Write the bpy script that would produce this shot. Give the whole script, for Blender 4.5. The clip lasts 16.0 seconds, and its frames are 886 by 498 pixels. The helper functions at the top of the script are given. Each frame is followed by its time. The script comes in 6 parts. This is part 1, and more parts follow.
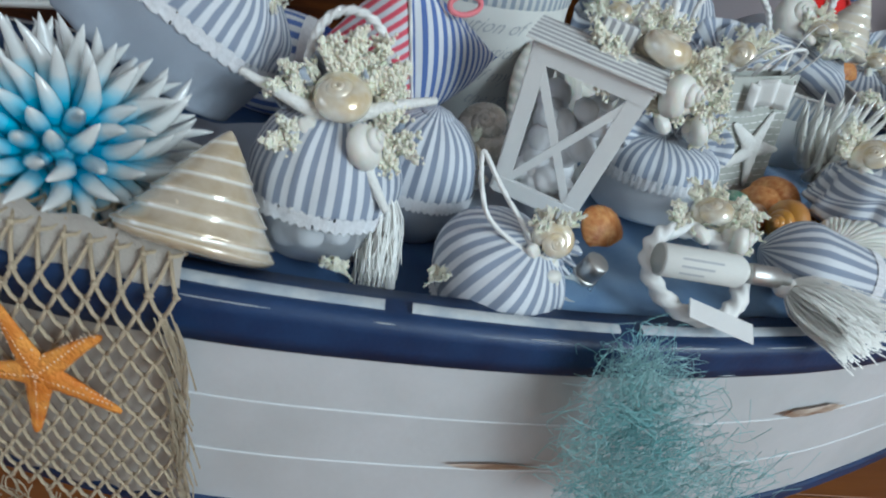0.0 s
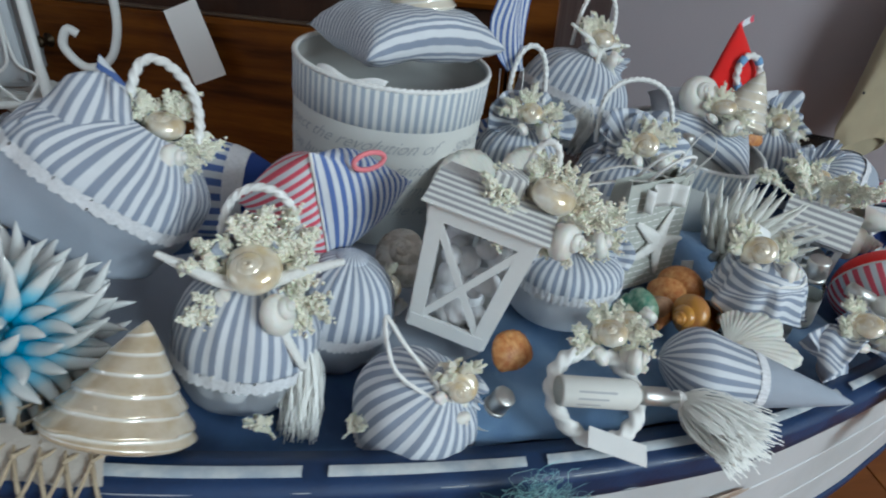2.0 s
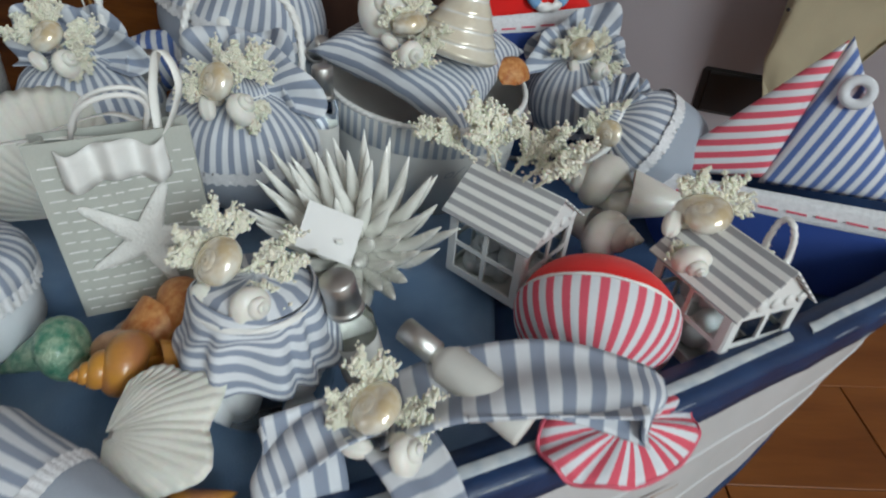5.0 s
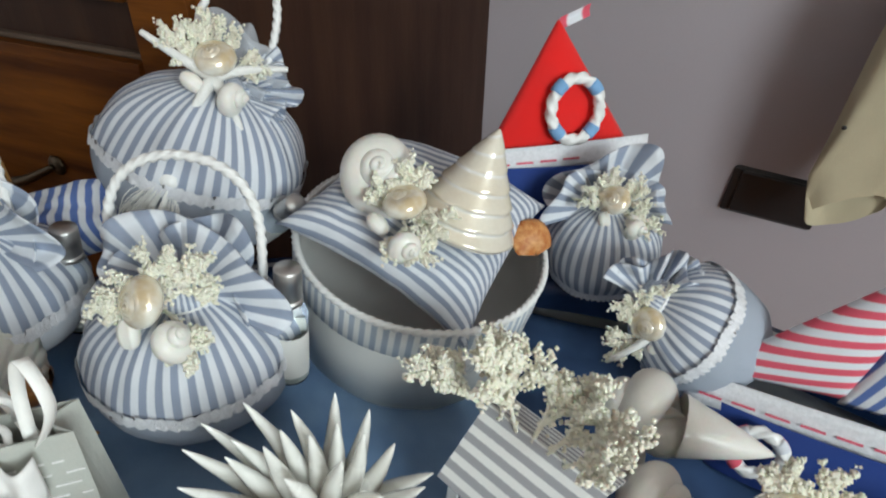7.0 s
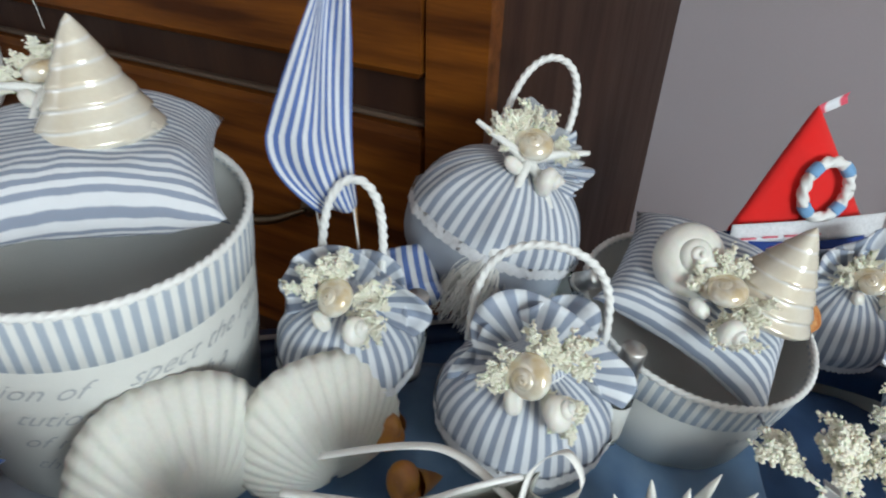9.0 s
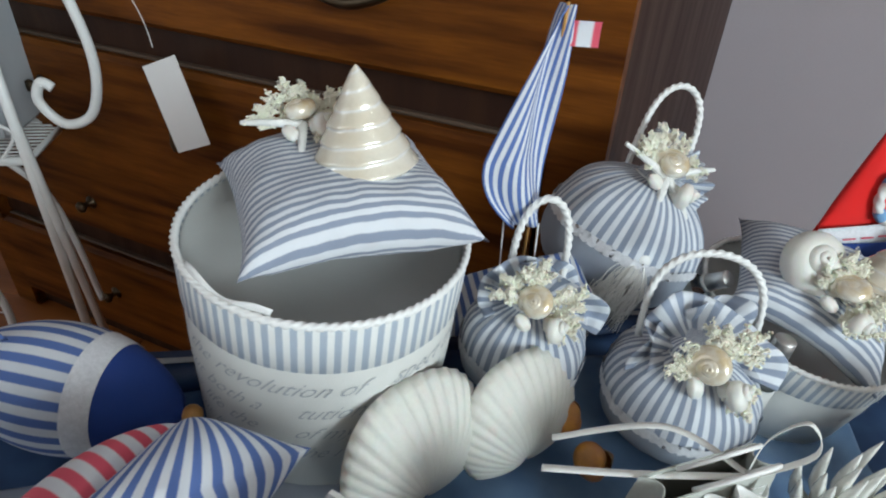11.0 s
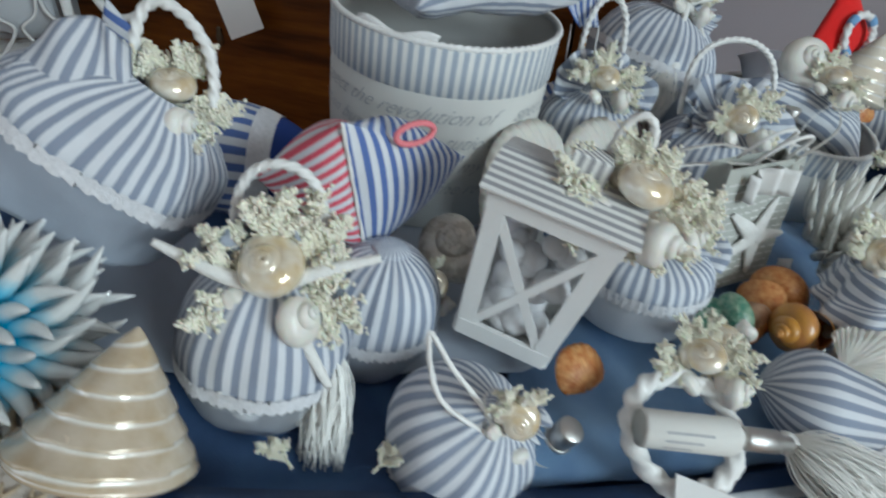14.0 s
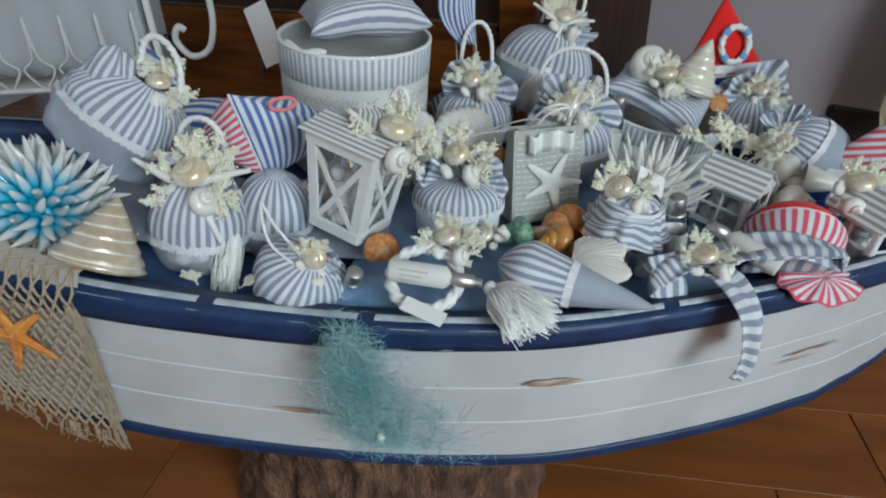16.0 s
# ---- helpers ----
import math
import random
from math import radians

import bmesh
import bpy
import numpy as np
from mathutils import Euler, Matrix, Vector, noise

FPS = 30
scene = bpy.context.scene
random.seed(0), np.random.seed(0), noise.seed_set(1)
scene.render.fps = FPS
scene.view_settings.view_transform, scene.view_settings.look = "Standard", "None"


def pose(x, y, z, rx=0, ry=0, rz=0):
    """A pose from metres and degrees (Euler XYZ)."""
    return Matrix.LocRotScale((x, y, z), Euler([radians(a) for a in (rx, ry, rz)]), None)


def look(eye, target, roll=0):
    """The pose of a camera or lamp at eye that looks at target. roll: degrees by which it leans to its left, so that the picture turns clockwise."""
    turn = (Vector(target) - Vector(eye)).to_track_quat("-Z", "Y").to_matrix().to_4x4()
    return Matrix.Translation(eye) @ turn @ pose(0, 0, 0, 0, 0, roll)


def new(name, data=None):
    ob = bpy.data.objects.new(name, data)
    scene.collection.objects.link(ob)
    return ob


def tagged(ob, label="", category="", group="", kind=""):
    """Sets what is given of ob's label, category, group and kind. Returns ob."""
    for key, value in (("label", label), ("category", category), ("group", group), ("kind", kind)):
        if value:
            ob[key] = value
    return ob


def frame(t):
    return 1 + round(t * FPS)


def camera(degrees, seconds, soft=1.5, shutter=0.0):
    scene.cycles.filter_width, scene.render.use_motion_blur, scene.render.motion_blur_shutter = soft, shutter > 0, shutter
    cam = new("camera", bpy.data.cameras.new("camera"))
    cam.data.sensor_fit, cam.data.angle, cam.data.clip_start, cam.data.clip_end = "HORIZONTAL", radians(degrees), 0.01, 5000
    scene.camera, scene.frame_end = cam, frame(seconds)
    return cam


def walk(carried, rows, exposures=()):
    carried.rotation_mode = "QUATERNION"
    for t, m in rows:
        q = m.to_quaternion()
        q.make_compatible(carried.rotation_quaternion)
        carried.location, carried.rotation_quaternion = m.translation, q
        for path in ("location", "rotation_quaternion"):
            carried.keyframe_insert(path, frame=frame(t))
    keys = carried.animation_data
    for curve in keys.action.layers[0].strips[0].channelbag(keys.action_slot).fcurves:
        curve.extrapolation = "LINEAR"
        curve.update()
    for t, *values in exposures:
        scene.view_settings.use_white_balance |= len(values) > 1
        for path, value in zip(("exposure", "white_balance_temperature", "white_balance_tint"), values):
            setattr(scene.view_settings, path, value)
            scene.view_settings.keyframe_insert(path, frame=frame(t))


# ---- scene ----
cam = camera(72.2, 16.0, soft=2.0, shutter=0.35)
METRES, EYE, TILT, LEAN, TURN = 2.2, 1.12, -31.5, -5.0, 0.0
ROWS = [
    (0.0, 0.0, 0.0, 0.0, 0.0, 0.0, -0.0),
    (0.5, -0.0045, -0.0198, 0.017, -0.66, -0.15, 2.39),
    (1.0, -0.0106, -0.0291, 0.0266, -2.19, 0.59, 3.68),
    (1.5, 0.0043, -0.0256, 0.0399, -2.85, 1.22, 4.1),
    (2.0, 0.0223, -0.0165, 0.0451, -2.54, 0.96, 4.01),
    (2.5, 0.0637, 0.0002, 0.0422, -2.49, -0.29, 4.96),
    (3.0, 0.1034, 0.0132, 0.0374, -1.8, -1.06, 5.14),
    (3.5, 0.1488, 0.0261, 0.0296, 0.88, -0.21, 3.03),
    (4.0, 0.1828, 0.052, 0.0292, 4.31, 0.31, 2.95),
    (4.5, 0.2206, 0.0758, 0.0306, 4.54, -0.44, 4.63),
    (5.0, 0.2503, 0.1035, 0.0449, 5.54, -2.25, 3.24),
    (7.5, 0.2413, 0.157, 0.1286, 5.36, -1.23, 0.57),
    (8.0, 0.2151, 0.1479, 0.1369, 6.65, -1.0, -0.57),
    (8.5, 0.18, 0.1377, 0.1384, 8.77, -0.99, -1.62),
    (9.0, 0.1564, 0.1255, 0.1414, 9.64, -1.13, -1.73),
    (9.5, 0.1335, 0.1089, 0.1461, 9.14, -0.74, -1.47),
    (12.0, 0.0531, 0.0634, 0.1357, 5.57, -2.86, -0.87),
    (12.5, 0.0319, 0.0493, 0.1182, 6.22, -3.54, -0.83),
    (13.0, 0.0033, 0.039, 0.096, 5.98, -3.52, 1.05),
    (13.5, 0.0028, 0.0325, 0.0772, 4.33, -2.34, 1.65),
    (14.0, 0.0198, 0.0239, 0.0551, 1.49, -2.2, 1.89),
    (14.5, 0.0631, 0.019, 0.025, 3.29, -2.74, -0.82),
    (15.0, 0.1105, 0.0074, 0.0015, 7.38, -2.65, 0.41),
    (15.5, 0.1372, -0.0351, 0.0059, 11.3, -0.69, 1.91),
    (16.0, 0.1519, -0.0824, -0.0004, 11.84, 1.33, 0.69),
]
walk(cam, [(t, pose(0, 0, EYE, TILT, LEAN, TURN) @ pose(METRES * x, METRES * y, METRES * z, 90 + pitch, roll, yaw)) for t, x, y, z, yaw, pitch, roll in ROWS],
     exposures=[(0.0, 0.04, 6120, 9), (3.0, -0.10, 6380, 10), (5.0, -0.13, 6760, 12), (7.5, 0.34, 6850, 12), (9.5, 0.36, 6600, 11), (11.8, 0.42, 6480, 10), (12.6, 0.16, 6400, 9), (14.0, -0.04, 6340, 9), (16.0, -0.12, 6360, 10)])

# ---- light: daylight from windows behind and beside the viewer, grey sky outside ----
world = bpy.data.worlds.new("world")
scene.world = world
world.use_nodes = True
wn = world.node_tree
sky = wn.nodes.new("ShaderNodeTexSky")
sky.sky_type, sky.sun_disc = "NISHITA", False
sky.sun_elevation, sky.sun_rotation = radians(38), radians(200)
wn.links.new(sky.outputs[0], wn.nodes["Background"].inputs[0])
wn.nodes["Background"].inputs[1].default_value = 0.1


def lamp(name, eye, target, w, h, power, colour):
    data = bpy.data.lights.new(name, "AREA")
    data.shape, data.size, data.size_y, data.energy, data.color = "RECTANGLE", w, h, power, colour
    ob = new(name, data)
    ob.matrix_world = look(eye, target)
    return ob


lamp("window_light", (2.40, -1.95, 2.05), (0.2, 0.5, 0.9), 1.5, 1.3, 88, (0.80, 0.95, 1.0))
lamp("window_light", (-2.40, -0.55, 1.95), (0.0, 0.6, 0.9), 1.3, 1.1, 4, (0.95, 0.97, 1.0))


# ---- materials ----
def mat(name, base, rough=0.7, metal=0.0, var=0.12, scale=40.0, bump=0.15, fine=600.0, stripe=None, width=0.5, coat=0.0,
        second=None, band=None, sub=0.0, alpha=None, sheen=0.0, stretch=(1, 1, 1), dist=0.002, grad=None, spec=0.5):
    """A procedural surface: two scales of variation, fine relief; stripe: second colour across UV.x; band: thin lines in UV.y."""
    m = bpy.data.materials.new(name)
    m.use_nodes = True
    t = m.node_tree
    b = t.nodes["Principled BSDF"]
    co = t.nodes.new("ShaderNodeTexCoord")
    mp = t.nodes.new("ShaderNodeMapping")
    mp.inputs["Scale"].default_value = stretch
    t.links.new(co.outputs["Object"], mp.inputs[0])

    def tex(s, detail=3.0):
        n = t.nodes.new("ShaderNodeTexNoise")
        n.inputs["Scale"].default_value, n.inputs["Detail"].default_value = s, detail
        t.links.new(mp.outputs[0], n.inputs["Vector"])
        return n.outputs["Fac"]

    def maths(op, *vals):
        n = t.nodes.new("ShaderNodeMath")
        n.operation = op
        for i, v in enumerate(vals):
            if isinstance(v, (int, float)):
                n.inputs[i].default_value = v
            else:
                t.links.new(v, n.inputs[i])
        return n.outputs[0]

    def mix(fac, a, c):
        n = t.nodes.new("ShaderNodeMix")
        n.data_type = "RGBA"
        if isinstance(fac, (int, float)):
            n.inputs[0].default_value = fac
        else:
            t.links.new(fac, n.inputs[0])
        for i, v in ((6, a), (7, c)):
            if isinstance(v, tuple):
                n.inputs[i].default_value = (*v, 1)
            else:
                t.links.new(v, n.inputs[i])
        return n.outputs[2]

    big, small = tex(scale), tex(fine, 2.0)
    colour = base
    if second:
        ramp = maths("MULTIPLY_ADD", maths("SUBTRACT", big, 0.5), 3.2, 0.5)
        n = t.nodes.new("ShaderNodeClamp")
        t.links.new(ramp, n.inputs[0])
        colour = mix(n.outputs[0], base, second)
    if stripe or band or grad:
        sep = t.nodes.new("ShaderNodeSeparateXYZ")
        t.links.new(co.outputs["UV"], sep.inputs[0])
    if stripe:
        wob = maths("MULTIPLY_ADD", maths("SUBTRACT", small, 0.5), 0.1, sep.outputs[0])
        saw = maths("PINGPONG", wob, 0.5)
        edge = maths("MULTIPLY_ADD", maths("SUBTRACT", saw, 0.5 * width), 14.0, 0.5)
        n = t.nodes.new("ShaderNodeClamp")
        t.links.new(edge, n.inputs[0])
        colour = mix(n.outputs[0], stripe, colour)
    if band:
        saw = maths("FRACT", sep.outputs[1])
        n = t.nodes.new("ShaderNodeMapRange")
        n.inputs[1].default_value, n.inputs[2].default_value = 0.78, 0.9
        t.links.new(saw, n.inputs[0])
        colour = mix(n.outputs[0], colour, band)
    if grad:
        n = t.nodes.new("ShaderNodeMapRange")
        n.inputs[1].default_value, n.inputs[2].default_value = 0.28, 0.72
        t.links.new(maths("MULTIPLY_ADD", maths("SUBTRACT", big, 0.5), 0.5, sep.outputs[1]), n.inputs[0])
        colour = mix(n.outputs[0], grad, colour)
    k = maths("MULTIPLY_ADD", maths("SUBTRACT", maths("ADD", maths("MULTIPLY", big, 0.6), maths("MULTIPLY", small, 0.4)), 0.5), 2.4 * var, 1.0)
    n = t.nodes.new("ShaderNodeVectorMath")
    n.operation = "SCALE"
    if isinstance(colour, tuple):
        n.inputs[0].default_value = colour
    else:
        t.links.new(colour, n.inputs[0])
    t.links.new(k, n.inputs["Scale"])
    t.links.new(n.outputs[0], b.inputs["Base Color"])
    r = maths("MULTIPLY_ADD", maths("SUBTRACT", big, 0.5), 0.3, rough)
    t.links.new(r, b.inputs["Roughness"])
    b.inputs["Metallic"].default_value = metal
    b.inputs["Specular IOR Level"].default_value = spec
    b.inputs["Coat Weight"].default_value, b.inputs["Coat Roughness"].default_value = coat, 0.12
    if sheen:
        b.inputs["Sheen Weight"].default_value = sheen
    if sub:
        b.inputs["Subsurface Weight"].default_value, b.inputs["Subsurface Scale"].default_value = sub, 0.004
    if alpha is not None:
        b.inputs["Alpha"].default_value = alpha
    bp = t.nodes.new("ShaderNodeBump")
    bp.inputs["Strength"].default_value, bp.inputs["Distance"].default_value = bump, dist
    t.links.new(maths("ADD", small, maths("MULTIPLY", big, 0.5)), bp.inputs["Height"])
    t.links.new(bp.outputs[0], b.inputs["Normal"])
    return m


WHITE = (0.70, 0.72, 0.76)
M = dict(
    stripe_grey=mat("grey_striped_cotton", WHITE, 0.9, stripe=(0.27, 0.31, 0.40), fine=1500, scale=60, bump=0.25, var=0.1),
    stripe_blue=mat("blue_striped_cotton", WHITE, 0.9, stripe=(0.10, 0.17, 0.42), fine=1500, scale=60, bump=0.25, var=0.1),
    stripe_red=mat("red_striped_cotton", WHITE, 0.9, stripe=(0.72, 0.10, 0.15), fine=1500, scale=60, bump=0.25, var=0.1),
    stripe_paper=mat("striped_paper", (0.72, 0.72, 0.70), 0.7, stripe=(0.36, 0.41, 0.48), fine=800, bump=0.08, var=0.05),
    stripe_roof=mat("striped_card", (0.82, 0.82, 0.80), 0.75, stripe=(0.36, 0.36, 0.38), fine=900, bump=0.1, var=0.06),
    grey_cloth=mat("grey_cotton", (0.36, 0.40, 0.47), 0.9, fine=1400, scale=30, bump=0.3, var=0.14),
    lining=mat("grey_linen_lining", (0.52, 0.52, 0.50), 0.9, fine=900, scale=25, bump=0.2, var=0.12),
    blue_cloth=mat("pale_blue_cloth", (0.19, 0.32, 0.50), 0.8, scale=14, fine=900, second=(0.08, 0.17, 0.33), bump=0.3, var=0.15, sheen=0.2),
    navy_cloth=mat("navy_cloth", (0.035, 0.08, 0.19), 0.75, scale=18, fine=900, second=(0.06, 0.13, 0.28), bump=0.3, var=0.2),
    navy=mat("royal_blue_cotton", (0.015, 0.05, 0.24), 0.85, fine=1400, scale=30, bump=0.25, var=0.12),
    red=mat("red_felt", (0.80, 0.014, 0.012), 0.95, fine=1600, scale=50, bump=0.3, var=0.1, sheen=0.15),
    lace=mat("white_lace", (0.82, 0.82, 0.85), 0.9, fine=1200, scale=300, bump=0.6, var=0.25),
    thread=mat("ivory_silk_thread", (0.95, 0.94, 0.90), 0.6, fine=900, scale=90, bump=0.1, var=0.08),
    cord=mat("white_satin_cord", (0.84, 0.83, 0.81), 0.5, fine=900, scale=90, bump=0.15, var=0.08, coat=0.2),
    coral=mat("cream_coral", (0.93, 0.88, 0.74), 0.85, fine=1500, scale=160, bump=0.4, var=0.15, sub=0.1),
    pearl=mat("mother_of_pearl", (0.74, 0.58, 0.36), 0.20, metal=0.25, scale=110, fine=500, second=(0.88, 0.85, 0.76), bump=0.05, var=0.10, coat=1.0),
    turban=mat("grey_cream_turban", (0.66, 0.60, 0.50), 0.28, metal=0.15, scale=120, fine=500, second=(0.74, 0.70, 0.64), bump=0.3, var=0.15, coat=0.3),
    shell=mat("white_shell", (0.79, 0.76, 0.70), 0.45, scale=60, fine=500, bump=0.12, var=0.08, coat=0.25, sub=0.1),
    peach=mat("peach_shell", (0.80, 0.42, 0.18), 0.4, scale=60, fine=400, second=(0.75, 0.60, 0.44), bump=0.12, coat=0.3),
    trochus=mat("banded_trochus", (0.58, 0.45, 0.29), 0.2, scale=45, fine=400, second=(0.70, 0.60, 0.47), band=(0.88, 0.85, 0.78), bump=0.05, coat=1.0, metal=0.2),
    trochus_white=mat("pearly_trochus", (0.84, 0.75, 0.60), 0.22, metal=0.25, scale=35, fine=400, second=(0.84, 0.79, 0.68), band=(0.90, 0.88, 0.84), bump=0.05, coat=0.8),
    scallop=mat("white_scallop", (0.72, 0.70, 0.64), 0.55, scale=40, fine=300, bump=0.2, var=0.1, band=None, sub=0.1),
    scallop_orange=mat("orange_scallop", (0.50, 0.15, 0.035), 0.45, scale=160, fine=500, second=(0.64, 0.32, 0.12), bump=0.2, var=0.2),
    amber=mat("amber_shell", (0.60, 0.27, 0.04), 0.35, scale=45, fine=300, second=(0.42, 0.16, 0.06), bump=0.12, coat=0.4, var=0.2),
    brown_shell=mat("brown_shell", (0.36, 0.17, 0.09), 0.35, scale=60, fine=300, second=(0.62, 0.38, 0.24), bump=0.12, coat=0.4, var=0.2),
    green_shell=mat("green_shell", (0.04, 0.22, 0.14), 0.4, scale=130, fine=500, second=(0.32, 0.42, 0.30), bump=0.5, coat=0.3, var=0.3, dist=0.004),
    pebble=mat("white_pebble", (0.84, 0.84, 0.86), 0.4, scale=50, fine=500, bump=0.05, var=0.05, coat=0.2),
    paper=mat("printed_paper", (0.70, 0.69, 0.655), 0.75, scale=20, fine=700, bump=0.1, var=0.05),
    card=mat("white_card", (0.84, 0.83, 0.82), 0.7, scale=25, fine=700, bump=0.05, var=0.03),
    paint=mat("white_painted_wood", (0.78, 0.78, 0.77), 0.5, scale=30, fine=400, bump=0.08, var=0.04),
    ink=mat("grey_print", (0.44, 0.45, 0.47), 0.8, var=0.1),
    ink_red=mat("red_print", (0.70, 0.12, 0.18), 0.8, var=0.1),
    giftbox=mat("grey_green_paper", (0.46, 0.47, 0.43), 0.8, scale=30, fine=700, bump=0.12, var=0.12),
    steel=mat("satin_steel", (0.60, 0.59, 0.57), 0.42, 1.0, var=0.06, scale=50, bump=0.05),
    hull=mat("white_hull_paint", (0.62, 0.63, 0.65), 0.42, scale=9, fine=160, second=(0.52, 0.53, 0.54), bump=0.08, var=0.05),
    bead=mat("white_seam", (0.70, 0.71, 0.72), 0.5, var=0.05),
    boat_blue=mat("navy_boat_paint", (0.005, 0.026, 0.088), 0.5, scale=30, fine=260, second=(0.009, 0.038, 0.115), bump=0.12, var=0.25, coat=0.1),
    boat_white=mat("worn_white_inlay", (0.52, 0.54, 0.55), 0.55, scale=70, fine=300, second=(0.33, 0.37, 0.42), bump=0.2, var=0.12),
    bare=mat("bare_worn_wood", (0.28, 0.17, 0.11), 0.8, scale=120, fine=300, second=(0.55, 0.47, 0.40), bump=0.4, var=0.3, stretch=(0.2, 1, 1)),
    wood=mat("polished_brown_wood", (0.22, 0.068, 0.009), 0.42, scale=34, fine=300, second=(0.052, 0.014, 0.003), bump=0.12, var=0.6, stretch=(0.09, 1, 1), coat=0.0, spec=0.12),
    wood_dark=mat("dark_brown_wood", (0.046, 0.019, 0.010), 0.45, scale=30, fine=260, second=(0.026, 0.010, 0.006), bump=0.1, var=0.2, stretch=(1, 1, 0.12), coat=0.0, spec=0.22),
    brass=mat("aged_brass", (0.10, 0.075, 0.05), 0.45, 1.0, var=0.2),
    rail_edge=mat("worn_drawer_edge", (0.09, 0.055, 0.035), 0.6, scale=40, var=0.2),
    floor=mat("orange_brown_floorboard", (0.34, 0.115, 0.028), 0.42, scale=14, fine=150, second=(0.20, 0.062, 0.015), bump=0.1, var=0.25, stretch=(0.15, 1, 1), coat=0.0, spec=0.25),
    wall=mat("lilac_plaster", (0.41, 0.365, 0.39), 0.92, scale=6, fine=220, bump=0.12, var=0.04),
    plaster=mat("pale_plaster", (0.80, 0.79, 0.77), 0.92, scale=6, fine=220, bump=0.12, var=0.04),
    bark=mat("pine_bark", (0.062, 0.032, 0.020), 0.95, scale=35, fine=180, second=(0.23, 0.12, 0.07), bump=0.9, var=0.35, stretch=(1, 1, 0.4), dist=0.01),
    net=mat("hemp_net", (0.50, 0.40, 0.28), 0.95, scale=80, fine=900, bump=0.6, var=0.2),
    hessian=mat("beige_hessian", (0.50, 0.45, 0.40), 0.95, scale=40, fine=900, bump=0.6, var=0.2),
    starfish=mat("orange_starfish", (0.72, 0.20, 0.02), 0.7, scale=70, fine=420, second=(0.80, 0.32, 0.06), bump=0.8, var=0.2),
    star_white=mat("white_starfish", (0.82, 0.81, 0.78), 0.8, scale=80, fine=500, bump=0.7, var=0.12),
    dots=mat("pale_starfish_bumps", (0.84, 0.62, 0.44), 0.7, var=0.1),
    teal=mat("turquoise_fibre", (0.19, 0.52, 0.54), 0.45, scale=20, fine=300, second=(0.40, 0.66, 0.66), bump=0.05, var=0.25),
    teal_pale=mat("pale_turquoise_gauze", (0.33, 0.52, 0.54), 0.7, scale=20, fine=300, bump=0.1, var=0.2),
    glaze=mat("white_glaze", (0.74, 0.74, 0.72), 0.12, scale=40, fine=300, bump=0.03, var=0.05, coat=1.0),
    glaze_blue=mat("white_to_turquoise_glaze", (0.72, 0.73, 0.72), 0.12, scale=40, fine=300, bump=0.03, var=0.05, coat=1.0, grad=(0.01, 0.55, 0.78)),
    turquoise=mat("turquoise_glaze", (0.01, 0.48, 0.66), 0.15, scale=40, bump=0.03, var=0.12, coat=1.0),
    silver=mat("pearl_white_glaze", (0.88, 0.87, 0.82), 0.25, scale=40, bump=0.03, var=0.05, coat=0.8),
    wire=mat("white_enamel_wire", (0.76, 0.77, 0.76), 0.45, scale=60, var=0.06, coat=0.2),
    fabric_white=mat("white_liner_fabric", (0.50, 0.53, 0.56), 0.9, scale=30, fine=700, bump=0.3, var=0.06),
    black=mat("black_plastic", (0.012, 0.012, 0.014), 0.35, scale=40, var=0.1),
    cream=mat("cream_fabric", (0.58, 0.51, 0.35), 0.9, scale=12, fine=600, second=(0.48, 0.42, 0.29), bump=0.3, var=0.08),
    bead_wood=mat("wooden_bead", (0.55, 0.28, 0.08), 0.45, scale=50, var=0.12),
    pink=mat("pink_cord", (0.80, 0.22, 0.25), 0.7, scale=50, var=0.1),
    shadow_blue=mat("light_blue_cotton", (0.20, 0.40, 0.66), 0.85, scale=50, var=0.1),
    tulle=mat("clear_tulle", (0.80, 0.83, 0.88), 0.5, scale=50, fine=1200, bump=0.2, var=0.08, alpha=0.35),
    muslin=mat("white_tulle", (0.74, 0.77, 0.82), 0.9, scale=50, fine=1200, bump=0.3, var=0.08),
)
glass = bpy.data.materials.new("clear_glass")
glass.use_nodes = True
gb = glass.node_tree.nodes["Principled BSDF"]
gb.inputs["Base Color"].default_value = (0.93, 0.96, 0.95, 1)
gb.inputs["Roughness"].default_value, gb.inputs["Transmission Weight"].default_value, gb.inputs["IOR"].default_value = 0.03, 1.0, 1.2
M["glass"] = glass

# ---- mesh helpers ----
TAU = 2 * math.pi


def surf(fn, nu, nv, uv=(1.0, 1.0)):
    """A grid surface from fn(u, v), u and v in 0..1; returns verts, faces, uvs."""
    vs, us = [], []
    for j in range(nv + 1):
        for i in range(nu + 1):
            u, v = i / nu, j / nv
            vs.append(tuple(fn(u, v)))
            us.append((u * uv[0], v * uv[1]))
    fs = [(j * (nu + 1) + i, j * (nu + 1) + i + 1, (j + 1) * (nu + 1) + i + 1, (j + 1) * (nu + 1) + i) for j in range(nv) for i in range(nu)]
    return vs, fs, us


def join(*pieces):
    vs, fs, us = [], [], []
    for a, b, c in pieces:
        o = len(vs)
        vs += a
        fs += [tuple(i + o for i in f) for f in b]
        us += c
    return vs, fs, us


def moved(geo, m):
    return [tuple(m @ Vector(v)) for v in geo[0]], geo[1], geo[2]


